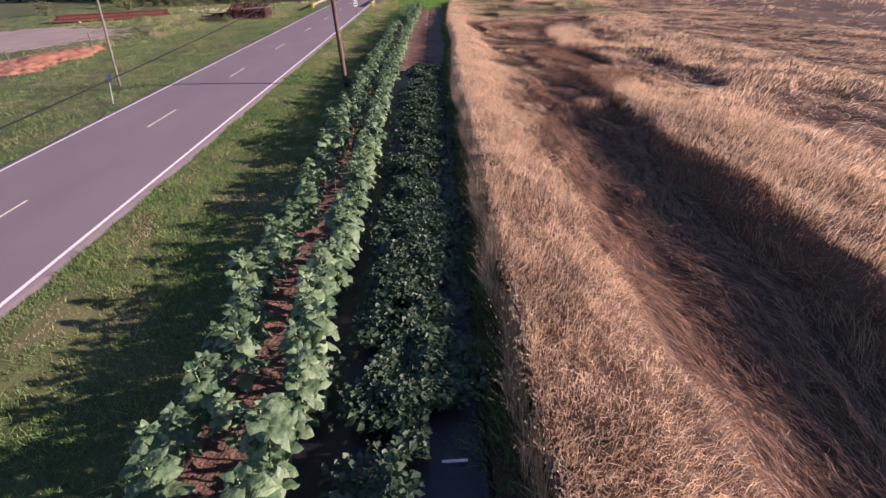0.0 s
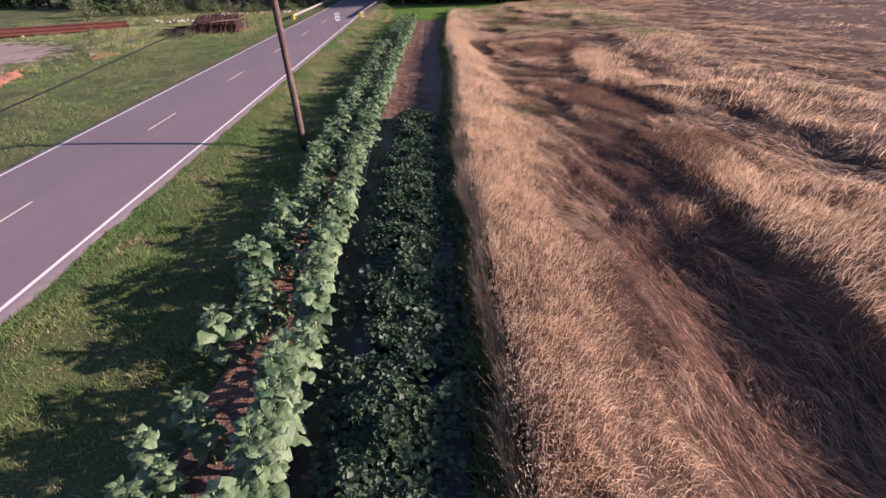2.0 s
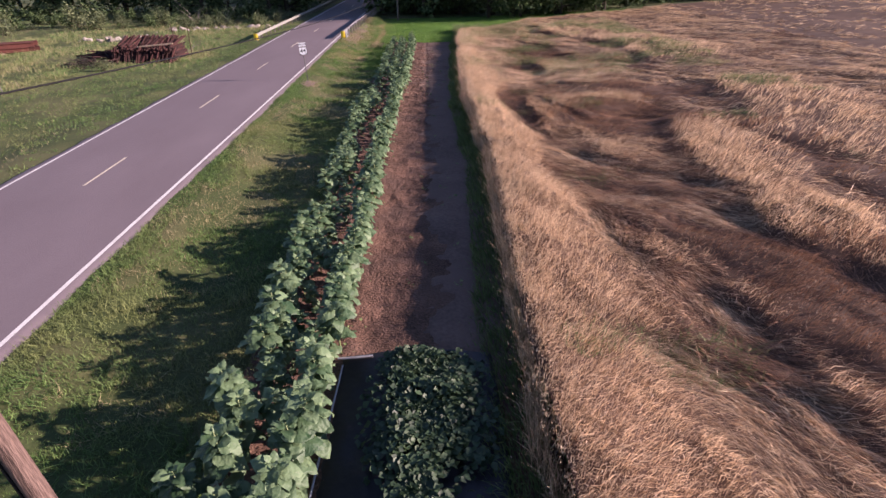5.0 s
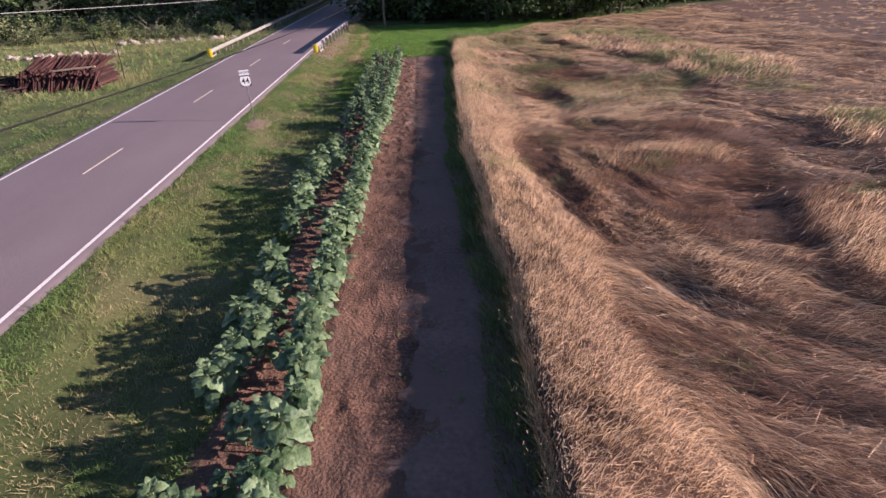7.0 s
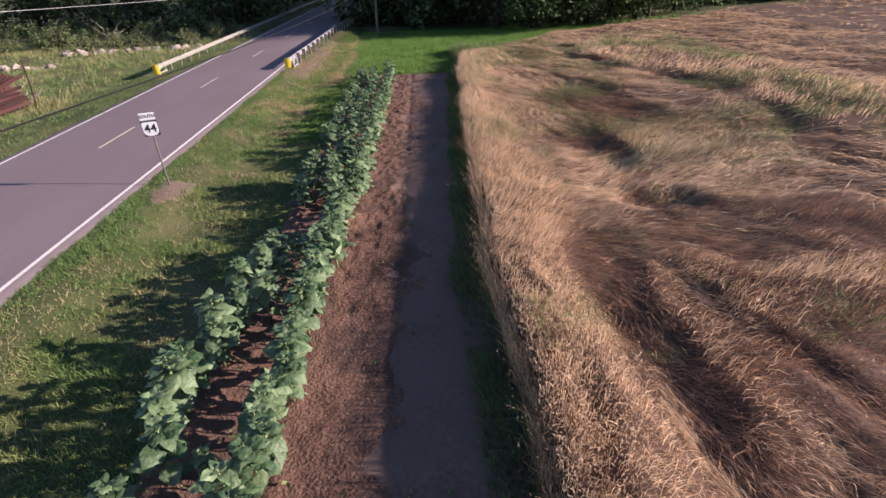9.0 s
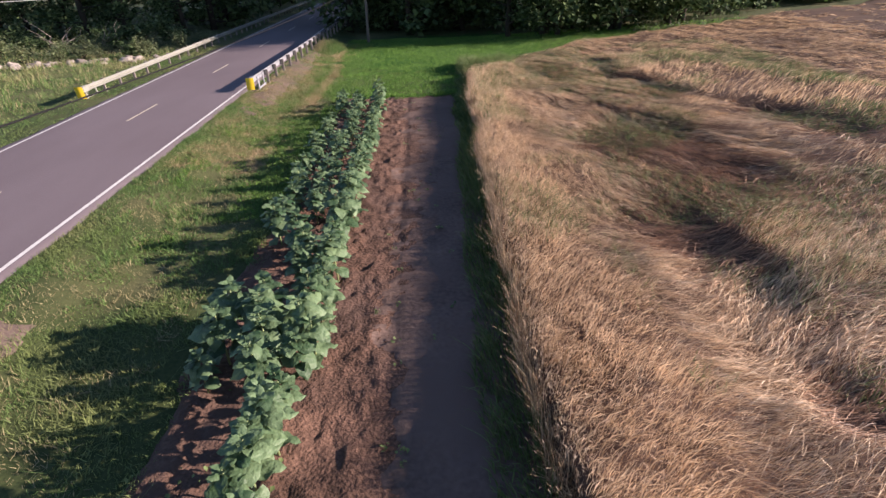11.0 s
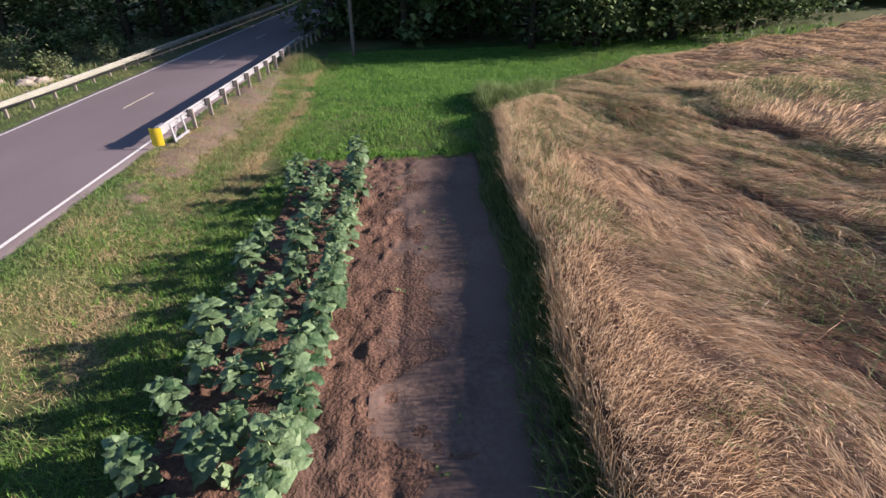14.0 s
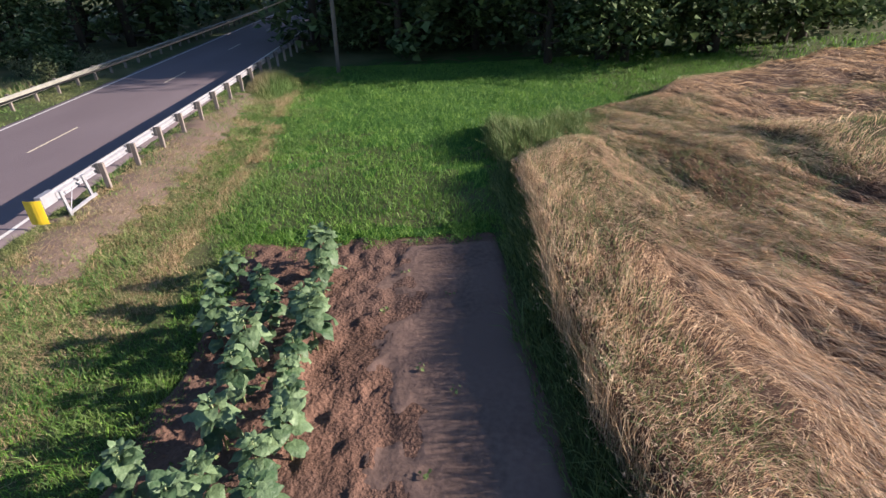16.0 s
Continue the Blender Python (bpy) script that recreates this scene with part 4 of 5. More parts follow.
y = -35.0
while y < 30.0:
    spots.append((-2.55 + row_shift(y) + r.uniform(-0.2, 0.2), y, r.uniform(0.8, 1.12)))
    y += r.uniform(0.32, 0.48)
y = -35.0
while y < 30.0:
    gap = float(vnoise(y, 0, 2.6, 11))
    if gap > (0.14 if y < 14 else 0.33):
        spots.append((-4.1 + 0.4 * row_shift(y) + r.uniform(-0.42, 0.42), y, r.uniform(0.8, 1.12)))
    y += r.uniform(0.35, 0.52) if y < 14 else r.uniform(0.5, 0.8)
y = -33.0
while y < 30.0:
    if vnoise(y, 5, 2.0, 3) > (0.95 if y < -17 else 0.5 if y > 14 else 0.15):
        spots.append((-3.4 + row_shift(y) * 0.6 + r.uniform(-0.35, 0.35), y, r.uniform(0.5, 0.85)))
    y += r.uniform(0.8, 1.4)
# three wider rows towards the far end
for row_x, near_gap, far_gap in ((-2.25, 0.42, 0.62), (-3.15, 0.62, 0.85), (-4.12, 0.85, 1.15)):
    y = 30.0 + r.uniform(0, 0.5)
    while y < 53.0:
        if row_x > -3 or vnoise(y, row_x, 1.6, 8) > 0.22:
            spots.append((row_x + r.uniform(-0.16, 0.16), y, r.uniform(0.78, 1.2)))
        y += (near_gap + (far_gap - near_gap) * (y - 30) / 23) * r.uniform(0.8, 1.25)
used = [False] * len(kinds)
for sx, sy, k in spots:
    v = r.randrange(len(kinds))
    m = pose(sx, sy, float(soil_z(sx, sy)), 0, 0, r.uniform(0, 360)) @ Matrix.Scale(sunflower_height(sy) * k * r.uniform(0.86, 1.12), 4) @ Matrix.Diagonal((slim(sy), slim(sy), 1, 1))
    if not used[v]:
        kinds[v].matrix_basis, used[v] = m, True
    else:
        copy_thing(kinds[v], pose(0, 0, 0)).matrix_basis = m


# low leafy crop on the plastic bed
def leaf_cloud(P, size, seed, up=0.55):
    """Folded leaf quads at given places, facing up and outwards at random."""
    r = np.random.default_rng(seed)
    n = len(P)
    a, tilt = r.uniform(0, 2 * np.pi, n), np.clip(r.normal(up, 0.35, n), -0.5, 1.4)
    f = np.stack([np.cos(a) * np.cos(tilt), np.sin(a) * np.cos(tilt), -np.sin(tilt)], -1)
    s = np.stack([-np.sin(a), np.cos(a), 0.5 * r.normal(size=n)], -1)
    s /= np.linalg.norm(s, axis=1)[:, None]
    nrm = np.cross(f, s)
    L = (size * r.uniform(0.6, 1.35, n))[:, None]
    V = np.stack([P - f * L * 0.5, P + s * L * 0.42 - f * L * 0.12 + nrm * L * 0.12, P + f * L * 0.55, P - s * L * 0.42 - f * L * 0.12 + nrm * L * 0.12], 1)
    return V, [(0, 1, 2), (0, 2, 3)]


def bean_places(n, seed):
    r = np.random.default_rng(seed)
    y = r.uniform(-35.5, 1.5, n)
    half = 1.08 + 0.85 * (vnoise(y, y * 0, 1.5, 2) - 0.5) - 0.2 * step(y, -9, -6) * (1 - step(y, -3, 0)) - 0.25 * step(y, -0.5, 1.3)
    x = -0.66 + half * np.clip(r.normal(0, 0.55, n), -1.35, 1.35)
    lump = 0.25 + 0.9 * vnoise(x, y, 0.55, 4)
    top = 0.34 * np.sqrt(np.clip(1.05 - ((x + 0.66) / (half * 1.35)) ** 2, 0.05, 1)) * lump + 0.10
    keep = r.random(n) < np.clip(-0.25 + 2.2 * vnoise(x, y, 0.7, 6), 0.05, 1) * (1 - 0.35 * step(np.abs(x + 0.66), 0.9, 1.3))
    keep &= ~((x > -0.25) & (y < -31.4))
    z = film_z(np.clip(x, -2.5, 0.6), y) + 0.03 + top * (1 - 0.55 * r.random(n) ** 2)
    return np.stack([x, y, z], -1)[keep]


stuff("bean_plants", leaf_cloud(bean_places(52000, 31), 0.15, 32, 0.30), BEAN_LEAF, "dark green low leafy vegetable crop on plastic mulch", "plants")


def seedlings(n, seed):
    r = np.random.default_rng(seed)
    c = np.stack([r.uniform(-1.3, 0.8, n), r.uniform(4, 54, n)], -1)
    k = r.integers(5, 9, n)
    P = np.repeat(c, k, 0) + r.normal(0, 0.05, (k.sum(), 2))
    return np.c_[P, soil_z(P[:, 0], P[:, 1]) + 0.05 + 0.04 * r.random(len(P))]


stuff("seedling_weeds", leaf_cloud(seedlings(60, 33), 0.07, 34, 0.3), WEED, "small weed seedlings in the bare soil", "weeds")
y_ = RNG.uniform(-34, 52, 3000)
x_ = RNG.uniform(-5.6, -2.2, 3000)
stuff("row_weeds", leaf_cloud(np.stack([x_, y_, soil_z(x_, y_) + 0.05 + 0.08 * RNG.random(3000)], -1)[vnoise(x_, y_, 1.0, 5) > 0.55], 0.08, 35, 0.4), WEED, "low weeds between the sunflower rows", "weeds")

# ---------------------------------------------------------------- poles and cables
POLE_A, POLE_B = (-5.83, -2.85), (-4.95, 76.8)


def pole(name, base, top, r0, r1, mat, label, extra=False):
    root = thing(name, label, "pole", Matrix.Translation(base))
    way = Vector(top) - Vector(base)
    bm = bmesh.new()
    n = 9
    tube(bm, [way * (k / (n - 1)) - Vector((0, 0, 0.3 if k == 0 else 0)) for k in range(n)], [r0 + (r1 - r0) * k / (n - 1) for k in range(n)], 14)
    part("shaft", finish(bm, "shaft", mat, True), root)
    if extra:
        bm = bmesh.new()
        off = Vector((-r0 * 0.75, -r0 * 0.75, 0))
        tube(bm, [off + way * s for s in (0.0, 0.25, 0.5, 0.75, 0.95)], [0.02] * 5, 6)
        part("cable_riser", finish(bm, "cable_riser", CABLE, True), root, "dark cable guard up the shaft")
        bm = bmesh.new()
        tube(bm, [Vector((0, 0, -0.2)), Vector((0, 0, 0.35))], [r0 * 1.03, r0 * 1.02], 14)
        part("foot", finish(bm, "foot", CABLE, True), root, "dark tarred foot")
    return root


pole("utility_pole", (POLE_A[0], POLE_A[1], -0.35), (-6.27, -2.85, 9.6), 0.145, 0.115, POLE_WOOD, "leaning weathered brown wooden utility pole on the verge", True)
pole("utility_pole", (POLE_B[0], POLE_B[1], -0.5), (-4.72, 76.8, 9.5), 0.14, 0.11, GREY_POLE, "grey wooden utility pole at the edge of the woods")
pole("utility_pole", (-21.9, -0.6, -0.3), (-21.0, -1.2, 8.6), 0.085, 0.065, GREY_POLE, "slim leaning grey utility pole across the road")


def cable(a, b, sag, radius, mat, label):
    a, b = Vector(a), Vector(b)
    n = 40
    pts = [a.lerp(b, k / n) - Vector((0, 0, 4 * sag * (k / n) * (1 - k / n))) for k in range(n + 1)]
    bm = bmesh.new()
    tube(bm, pts, [radius] * (n + 1), 6)
    thing("overhead_cable", label, "cable", data=finish(bm, "overhead_cable", mat, True), group="overhead cables")


PA, PB = Vector((-6.14, -2.85, 6.5)), Vector((-5.0, 76.8, 4.85))
cable(PA, PB, 1.13, 0.015, CABLE, "sagging black telephone cable between wooden poles")
cable((-6.6, -81.5, 6.4), PA, 1.45, 0.015, CABLE, "sagging black telephone cable between wooden poles")
cable(PB, (-5.0, 156, 5.5), 1.2, 0.015, CABLE, "sagging black telephone cable between wooden poles")
cable((-6.2, -2.85, 7.8), (-4.9, 76.8, 5.9), 0.8, 0.004, WIRE, "thin bright overhead wire between wooden poles")
cable((-6.5, -81.5, 7.8), (-6.2, -2.85, 7.8), 0.9, 0.006, WIRE, "thin bright overhead wire between wooden poles")


# ---------------------------------------------------------------- road sign
def outline(bm, pts, y, z0=0.0):
    return bm.faces.new([bm.verts.new((x, y, z + z0)) for x, z in pts])


def plate(pts, thick, mat, name):
    bm = bmesh.new()
    f = outline(bm, pts, 0.0)
    made = bmesh.ops.extrude_face_region(bm, geom=[f])
    bmesh.ops.translate(bm, vec=(0, thick, 0), verts=[v for v in made["geom"] if isinstance(v, bmesh.types.BMVert)])
    return finish(bm, name, mat)


def rounded(w, h, rad, n=5):
    pts = []
    for cx, cz, a0 in ((w / 2 - rad, h / 2 - rad, 0), (-w / 2 + rad, h / 2 - rad, 90), (-w / 2 + rad, -h / 2 + rad, 180), (w / 2 - rad, -h / 2 + rad, 270)):
        pts += [(cx + rad * math.cos(radians(a0 + 90 * k / n)), cz + rad * math.sin(radians(a0 + 90 * k / n))) for k in range(n + 1)]
    return pts


def lettering(text, size, mat, name):
    cu = bpy.data.curves.new(name, 'FONT')
    cu.body, cu.size, cu.align_x, cu.align_y, cu.extrude, cu.offset = text, size, 'CENTER', 'CENTER', 0.002, 0.012 * size
    ob = bpy.data.objects.new(name, cu)
    me = bpy.data.meshes.new_from_object(ob)
    bpy.data.objects.remove(ob)
    me.materials.clear()
    me.materials.append(mat)
    return me


SIGN_AT = pose(-9.38, 31.95, -0.15, -2, -1.5, 15)
sign = thing("route_sign", "white and black route marker sign on a thin steel post", "road sign", SIGN_AT)
bm = bmesh.new()
extrude_profile(bm, [(-0.03, -0.02), (0.03, -0.02), (0.03, 0.0), (0.012, 0.02), (-0.012, 0.02), (-0.03, 0.0)], -0.3, 2.78)
me = finish(bm, "post", DARK_STEEL)
me.transform(pose(0, 0, 0, 90, 0, 0))
part("post", me, sign, "dark steel channel post")
num = part("number_plate", plate(rounded(0.53, 0.53, 0.04), 0.004, SIGN_BLACK, "number_plate"), sign, "black square plate with a white disc", Matrix.Translation((0, -0.035, 2.23)))
disc = []
for k in range(40):
    a = 2 * math.pi * k / 40
    c, s = math.cos(a), math.sin(a)
    p = 9.0 if s > 0 else 2.8
    d = (abs(c) ** p + abs(s) ** p) ** (-1 / p)
    disc.append((0.252 * d * c, 0.240 * d * s - 0.012))
part("white_disc", plate(disc, 0.003, SIGN_WHITE, "white_disc"), num, "white field of the marker", Matrix.Translation((0, -0.005, 0)))
part("numerals", lettering("44", 0.40, SIGN_BLACK, "numerals"), num, "black numerals 44", pose(0, -0.009, -0.01, 90, 0, 0))
top = part("direction_plate", plate(rounded(0.51, 0.25, 0.03), 0.004, SIGN_WHITE, "direction_plate"), sign, "white plate reading SOUTH", Matrix.Translation((0, -0.035, 2.65)))
part("letters", lettering("SOUTH", 0.155, SIGN_BLACK, "letters"), top, "black letters SOUTH", pose(0, -0.005, 0.0, 90, 0, 0))

small = thing("roadside_marker", "small grey road sign seen from behind, across the road", "road sign", pose(-19.1, -6.6, -0.1, 4, -8, 150))
bm = bmesh.new()
box(bm, -0.025, 0.025, -0.02, 0.02, -0.3, 1.75)
part("post", finish(bm, "post", GALV), small)
part("plate", plate(rounded(0.62, 0.50, 0.04), 0.004, GALV, "plate"), small, "", Matrix.Translation((0, -0.03, 1.55)))

# ---------------------------------------------------------------- guardrails
W_PROFILE = [(-0.02, 0.155), (-0.035, 0.13), (-0.083, 0.10), (-0.083, 0.055), (0.0, 0.02), (0.0, -0.02), (-0.083, -0.055), (-0.083, -0.10), (-0.035, -0.13), (-0.02, -0.155)]


def w_rail(y0, y1, mat):
    bm = bmesh.new()
    prof = W_PROFILE + [(x + 0.012, z) for x, z in reversed(W_PROFILE)]
    extrude_profile(bm, prof, y0, y1)
    return finish(bm, "rail", mat)


def guardrail(x, y0, length, facing, rail_mat, label, drift=0.0):
    """A W-beam rail on posts; facing -1: the road lies towards -x. It starts at y0 with a marker plate and an anchor frame."""
    root = thing("guardrail", label, "guardrail", pose(x, y0, 0, 0, 0, drift), group="guardrails")
    flip = Matrix.Diagonal((1 if facing < 0 else -1, 1, 1, 1))

    def mirrored(me):
        me.transform(flip)
        if facing > 0:
            me.flip_normals()
        return me
    seg, y = 3.81, 0.55
    rail = mirrored(w_rail(0, seg, rail_mat))
    while y < length:
        part("rail", rail, root, "", Matrix.Translation((-0.20 * (-facing), y, 0.60)))
        y += seg - 0.02
    bm = bmesh.new()
    box(bm, -0.075, 0.075, -0.05, 0.05, -0.3, 0.78, 0.008)
    post = mirrored(finish(bm, "post", POST_WOOD))
    bm = bmesh.new()
    box(bm, -0.19, -0.077, -0.06, 0.06, 0.46, 0.76, 0.008)
    block = mirrored(finish(bm, "block", DARK_STEEL))
    k, y = 0, 2.85
    while y < length + 0.5:
        lean = pose(0, y, float(ground_z(x, y0 + y)) * 0.3, 0, (k * 7 % 5 - 2) * 0.4, 0)
        p = part("post", post, root, "grey weathered rail post", lean)
        part("block", block, p, "dark spacer block")
        y, k = y + 1.905, k + 1
    # end section: box head, anchor frame and yellow marker plate
    bm = bmesh.new()
    box(bm, -0.31, -0.13, 0.22, 0.80, 0.44, 0.77, 0.01)
    box(bm, -0.27, -0.17, 0.02, 0.24, 0.50, 0.70, 0.01)
    part("end_head", mirrored(finish(bm, "end_head", rail_mat)), root, "boxy galvanised end head")
    bm = bmesh.new()
    tube(bm, [(0, 0.80, 0.72), (0.02, 0.86, -0.1)], [0.05, 0.05], 6)
    tube(bm, [(0, 1.85, 0.76), (0.02, 1.95, 0.02)], [0.05, 0.05], 6)
    tube(bm, [(0.02, 0.84, 0.05), (0.02, 2.10, 0.07)], [0.055, 0.055], 6)
    tube(bm, [(0, 1.3, 0.62), (0.02, 0.90, 0.10)], [0.014, 0.014], 5)
    part("anchor_frame", mirrored(finish(bm, "anchor_frame", rail_mat)), root, "slanted steel anchor frame")
    bm = bmesh.new()
    n = 6
    prof = [(-0.44 + 0.46 * k / n, -0.02 - 0.05 * math.sin(math.pi * k / n)) for k in range(n + 1)]
    f = [bm.verts.new((px, py, 0.14)) for px, py in prof] + [bm.verts.new((px, py + 0.012, 0.14)) for px, py in reversed(prof)]
    bm.faces.new(f)
    g = bmesh.ops.extrude_face_region(bm, geom=list(bm.faces))
    bmesh.ops.translate(bm, vec=(0.03, -0.02, 0.66), verts=[v for v in g["geom"] if isinstance(v, bmesh.types.BMVert)])
    part("marker_plate", mirrored(finish(bm, "marker_plate", YELLOW_SHEET)), root, "plain yellow marker plate")
    return root


guardrail(-9.72, 54.45, 60, -1, GALV, "galvanised steel guardrail on grey posts along the road", -1.6)
guardrail(-19.45, 53.7, 75, 1, PALE_RAIL, "pale weathered steel guardrail on posts along the road", 0.0)


# ---------------------------------------------------------------- yard across the road
def i_profile(w, h, t):
    return [(-w / 2, 0), (w / 2, 0), (w / 2, t), (t / 2, t), (t / 2, h - t), (w / 2, h - t), (w / 2, h), (-w / 2, h), (-w / 2, h - t), (-t / 2, h - t), (-t / 2, t), (-w / 2, t)]


bm = bmesh.new()
extrude_profile(bm, i_profile(0.30, 0.42, 0.04), -7.2, 7.2)
beam_me = finish(bm, "rusted_beam", RUST)
BEAM_AT = pose(-48.0, 48.2, 0.0, 0, 0, -66)
yard_z = float(ground_z(-48, 48))
r = random.Random(9)
for k in range(2):
    bm = bmesh.new()
    box(bm, -1.3, 1.3, -0.12, 0.12, 0, 0.28, 0.01)
    thing("timber_block", "dark timber block under a stack of steel beams", "timber", BEAM_AT @ pose(0, -4.5 + 9 * k, yard_z - 0.03), data=finish(bm, "timber_block", TIMBER))
for layer in range(2):
    for k in range(6 - layer):
        ob = thing("rusted_beam", "long rusted red steel beam in a stack", "steel beam", BEAM_AT @ pose(-0.95 + 0.38 * k + 0.19 * layer, r.uniform(-0.5, 0.5), yard_z + 0.25 + 0.42 * layer, 0, 0, r.uniform(-0.6, 0.6)), "steel beams", data=beam_me)

pile = thing("scrap_pile", "stacked pile of dark rusted steel posts in the grass", "scrap pile", Matrix.Translation((-26.6, 44.6, float(ground_z(-26.6, 44.6)))) @ Matrix.Diagonal((0.95, 1, 1.22, 1)))
bm = bmesh.new()
extrude_profile(bm, [(-0.05, 0), (0.05, 0), (0.05, 0.02), (0.015, 0.03), (0.015, 0.10), (-0.015, 0.10), (-0.015, 0.03), (-0.05, 0.02)], -1.5, 1.5)
bar_me = finish(bm, "steel_post", DARK_RUST)
for layer in range(8):
    n = 26
    for k in range(n):
        x = -2.9 + 5.8 * (k + 0.5 + r.uniform(-0.4, 0.4)) / n
        part("steel_post", bar_me, pile, "", pose(x, 0.35 + r.uniform(-0.3, 0.3), 0.12 + 0.115 * layer, 2 + r.uniform(-3, 3), r.uniform(-25, 25), r.uniform(-6, 6)))
for k in range(58):
    x = -2.9 + 5.8 * (k + r.uniform(-0.5, 0.5)) / 57
    part("steel_post", bar_me, pile, "", pose(x, -1.25 + r.uniform(-0.15, 0.15), 0.52, 42 + r.uniform(-5, 5), r.uniform(-30, 30), r.uniform(-14, 4)) @ Matrix.Diagonal((1, r.uniform(0.48, 0.6), 1, 1)))
for k in range(52):
    x = -2.8 + 5.6 * (k + r.uniform(-0.5, 0.5)) / 51
    part("steel_post", bar_me, pile, "", pose(x, 0.75 + r.uniform(-0.25, 0.25), 1.28, 13 + r.uniform(-4, 4), r.uniform(-30, 30), r.uniform(-9, 9)) @ Matrix.Diagonal((1, r.uniform(0.7, 0.95), 1, 1)))
bm = bmesh.new()
box(bm, -1.5, 1.9, -0.05, 0.05, 0, 0.09, 0.01)
part("timber", finish(bm, "timber", TIMBER), pile, "pale timber lying on top", pose(0.9, -0.75, 1.12, 0, -3, 3))
bm = bmesh.new()
for k in range(2):
    tube(bm, [(0, 0, -0.3), (0.05, 0.05, 1.2), (-0.02 + 0.1 * k, 0.0, 3.0 - 0.3 * k)], [0.045, 0.042, 0.036], 6)
    stake = finish(bm, "steel_stake", DARK_RUST)
    thing("steel_stake", "tall rusted steel stake standing beside the scrap pile", "stake", pose((-24.3, -23.6)[k], (45.6, 46.6)[k], -0.25, 0, -4 + 6 * k, 0), "stakes", data=stake)
    bm = bmesh.new()
bm.free()
pile2 = thing("scrap_heap", "low heap of dark rusted scrap steel and brush", "scrap heap", Matrix.Translation((-30.6, 45.5, float(ground_z(-30.6, 45.5)))))
for k in range(60):
    part("steel_post", bar_me, pile2, "", pose(r.gauss(0, 0.9), r.gauss(0, 1.2), 0.08 + 0.5 * r.random(), r.uniform(-10, 10), r.uniform(-90, 90), r.uniform(0, 180)))


bm = bmesh.new()
for k in range(230):
    a, q = r.uniform(0, 6.28), r.random() ** 0.6
    at = Vector((2.7 * q * math.cos(a), 1.7 * q * math.sin(a), 0.05 + 0.85 * (1 - q) * r.random()))
    way = Vector((r.gauss(0, 1), r.gauss(0, 1), r.gauss(0.1, 0.35))).normalized() * r.uniform(0.4, 1.0)
    tube(bm, [at - way * 0.5, at + Vector((r.gauss(0, 0.06), r.gauss(0, 0.06), 0.05)), at + way * 0.5], [0.024, 0.017, 0.006], 4, False)
thing("brush_heap", "heap of dark dead brush beside the scrap steel", "brush", Matrix.Translation((-31.0, 41.8, float(ground_z(-31.0, 41.8)))), data=finish(bm, "brush_heap", BARK))


def stone(seed):
    rr = random.Random(seed)
    bm = bmesh.new()
    bmesh.ops.create_icosphere(bm, subdivisions=2, radius=0.5)
    for v in bm.verts:
        v.co *= 0.85 + 0.5 * noise.noise(v.co * 2.2 + Vector((seed * 7.1, 0, 0)))
        v.co.z *= 0.7
        v.co.x *= 1.25
    for _ in range(4):
        n_ = Vector((rr.uniform(-1, 1), rr.uniform(-1, 1), rr.uniform(-0.2, 1))).normalized()
        bmesh.ops.bisect_plane(bm, geom=bm.verts[:] + bm.edges[:] + bm.faces[:], plane_co=n_ * 0.34, plane_no=n_, clear_outer=True)
        bmesh.ops.holes_fill(bm, edges=[e for e in bm.edges if e.is_boundary])
    return finish(bm, "stone", ROCK)


stones = [stone(k) for k in range(5)]
for k in range(120):
    x = r.uniform(-36, -22.5) if k < 80 else r.uniform(-42, -31)
    y = 69.3 + 0.12 * (x + 29) + r.gauss(0, 0.8) if k < 80 else 60.5 + r.gauss(0, 0.9) + 0.1 * (x + 36)
    s = 0.25 + 0.75 * r.random() ** 2
    thing("stone", "pale broken stone in a rubble row", "stone", pose(x, y, float(ground_z(x, y)) + 0.14 * s, r.uniform(-20, 20), r.uniform(-20, 20), r.uniform(0, 360)) @ Matrix.Scale(s, 4), "rubble", data=r.choice(stones))

bm = bmesh.new()
tube(bm, [(0, 0, -0.3), (0, 0, 0.9), (0.03, 0, 1.75)], [0.045, 0.042, 0.038], 6)
fence_me = finish(bm, "fence_post", DARK_STEEL)
fence = [(-33.9, 6.2), (-32.7, 15.5), (-31.2, 24.6), (-30.2, 30.2)]
for k, (x, y) in enumerate(fence):
    thing("fence_post", "leaning dark fence post in rough grass", "fence post", pose(x, y, float(ground_z(x, y)), 0, (-6, -3, -4, -5)[k], 20 * k), "fence posts", data=fence_me)
bm = bmesh.new()
tube(bm, [(x - 0.12, y, float(ground_z(x, y)) + 1.3) for x, y in fence], [0.012] * 4, 5)
thing("fence_wire", "single sagging fence wire between posts", "wire", data=finish(bm, "fence_wire", CABLE))


# ---------------------------------------------------------------- woods
def limb_points(r, a, b, n=4, bend=0.25):
    a, b = Vector(a), Vector(b)
    L = (b - a).length
    return [a.lerp(b, k / n) + (Vector((r.uniform(-1, 1), r.uniform(-1, 1), r.uniform(-0.5, 0.5))) * bend * L * 0.2 if 0 < k < n else Vector()) for k in range(n + 1)]


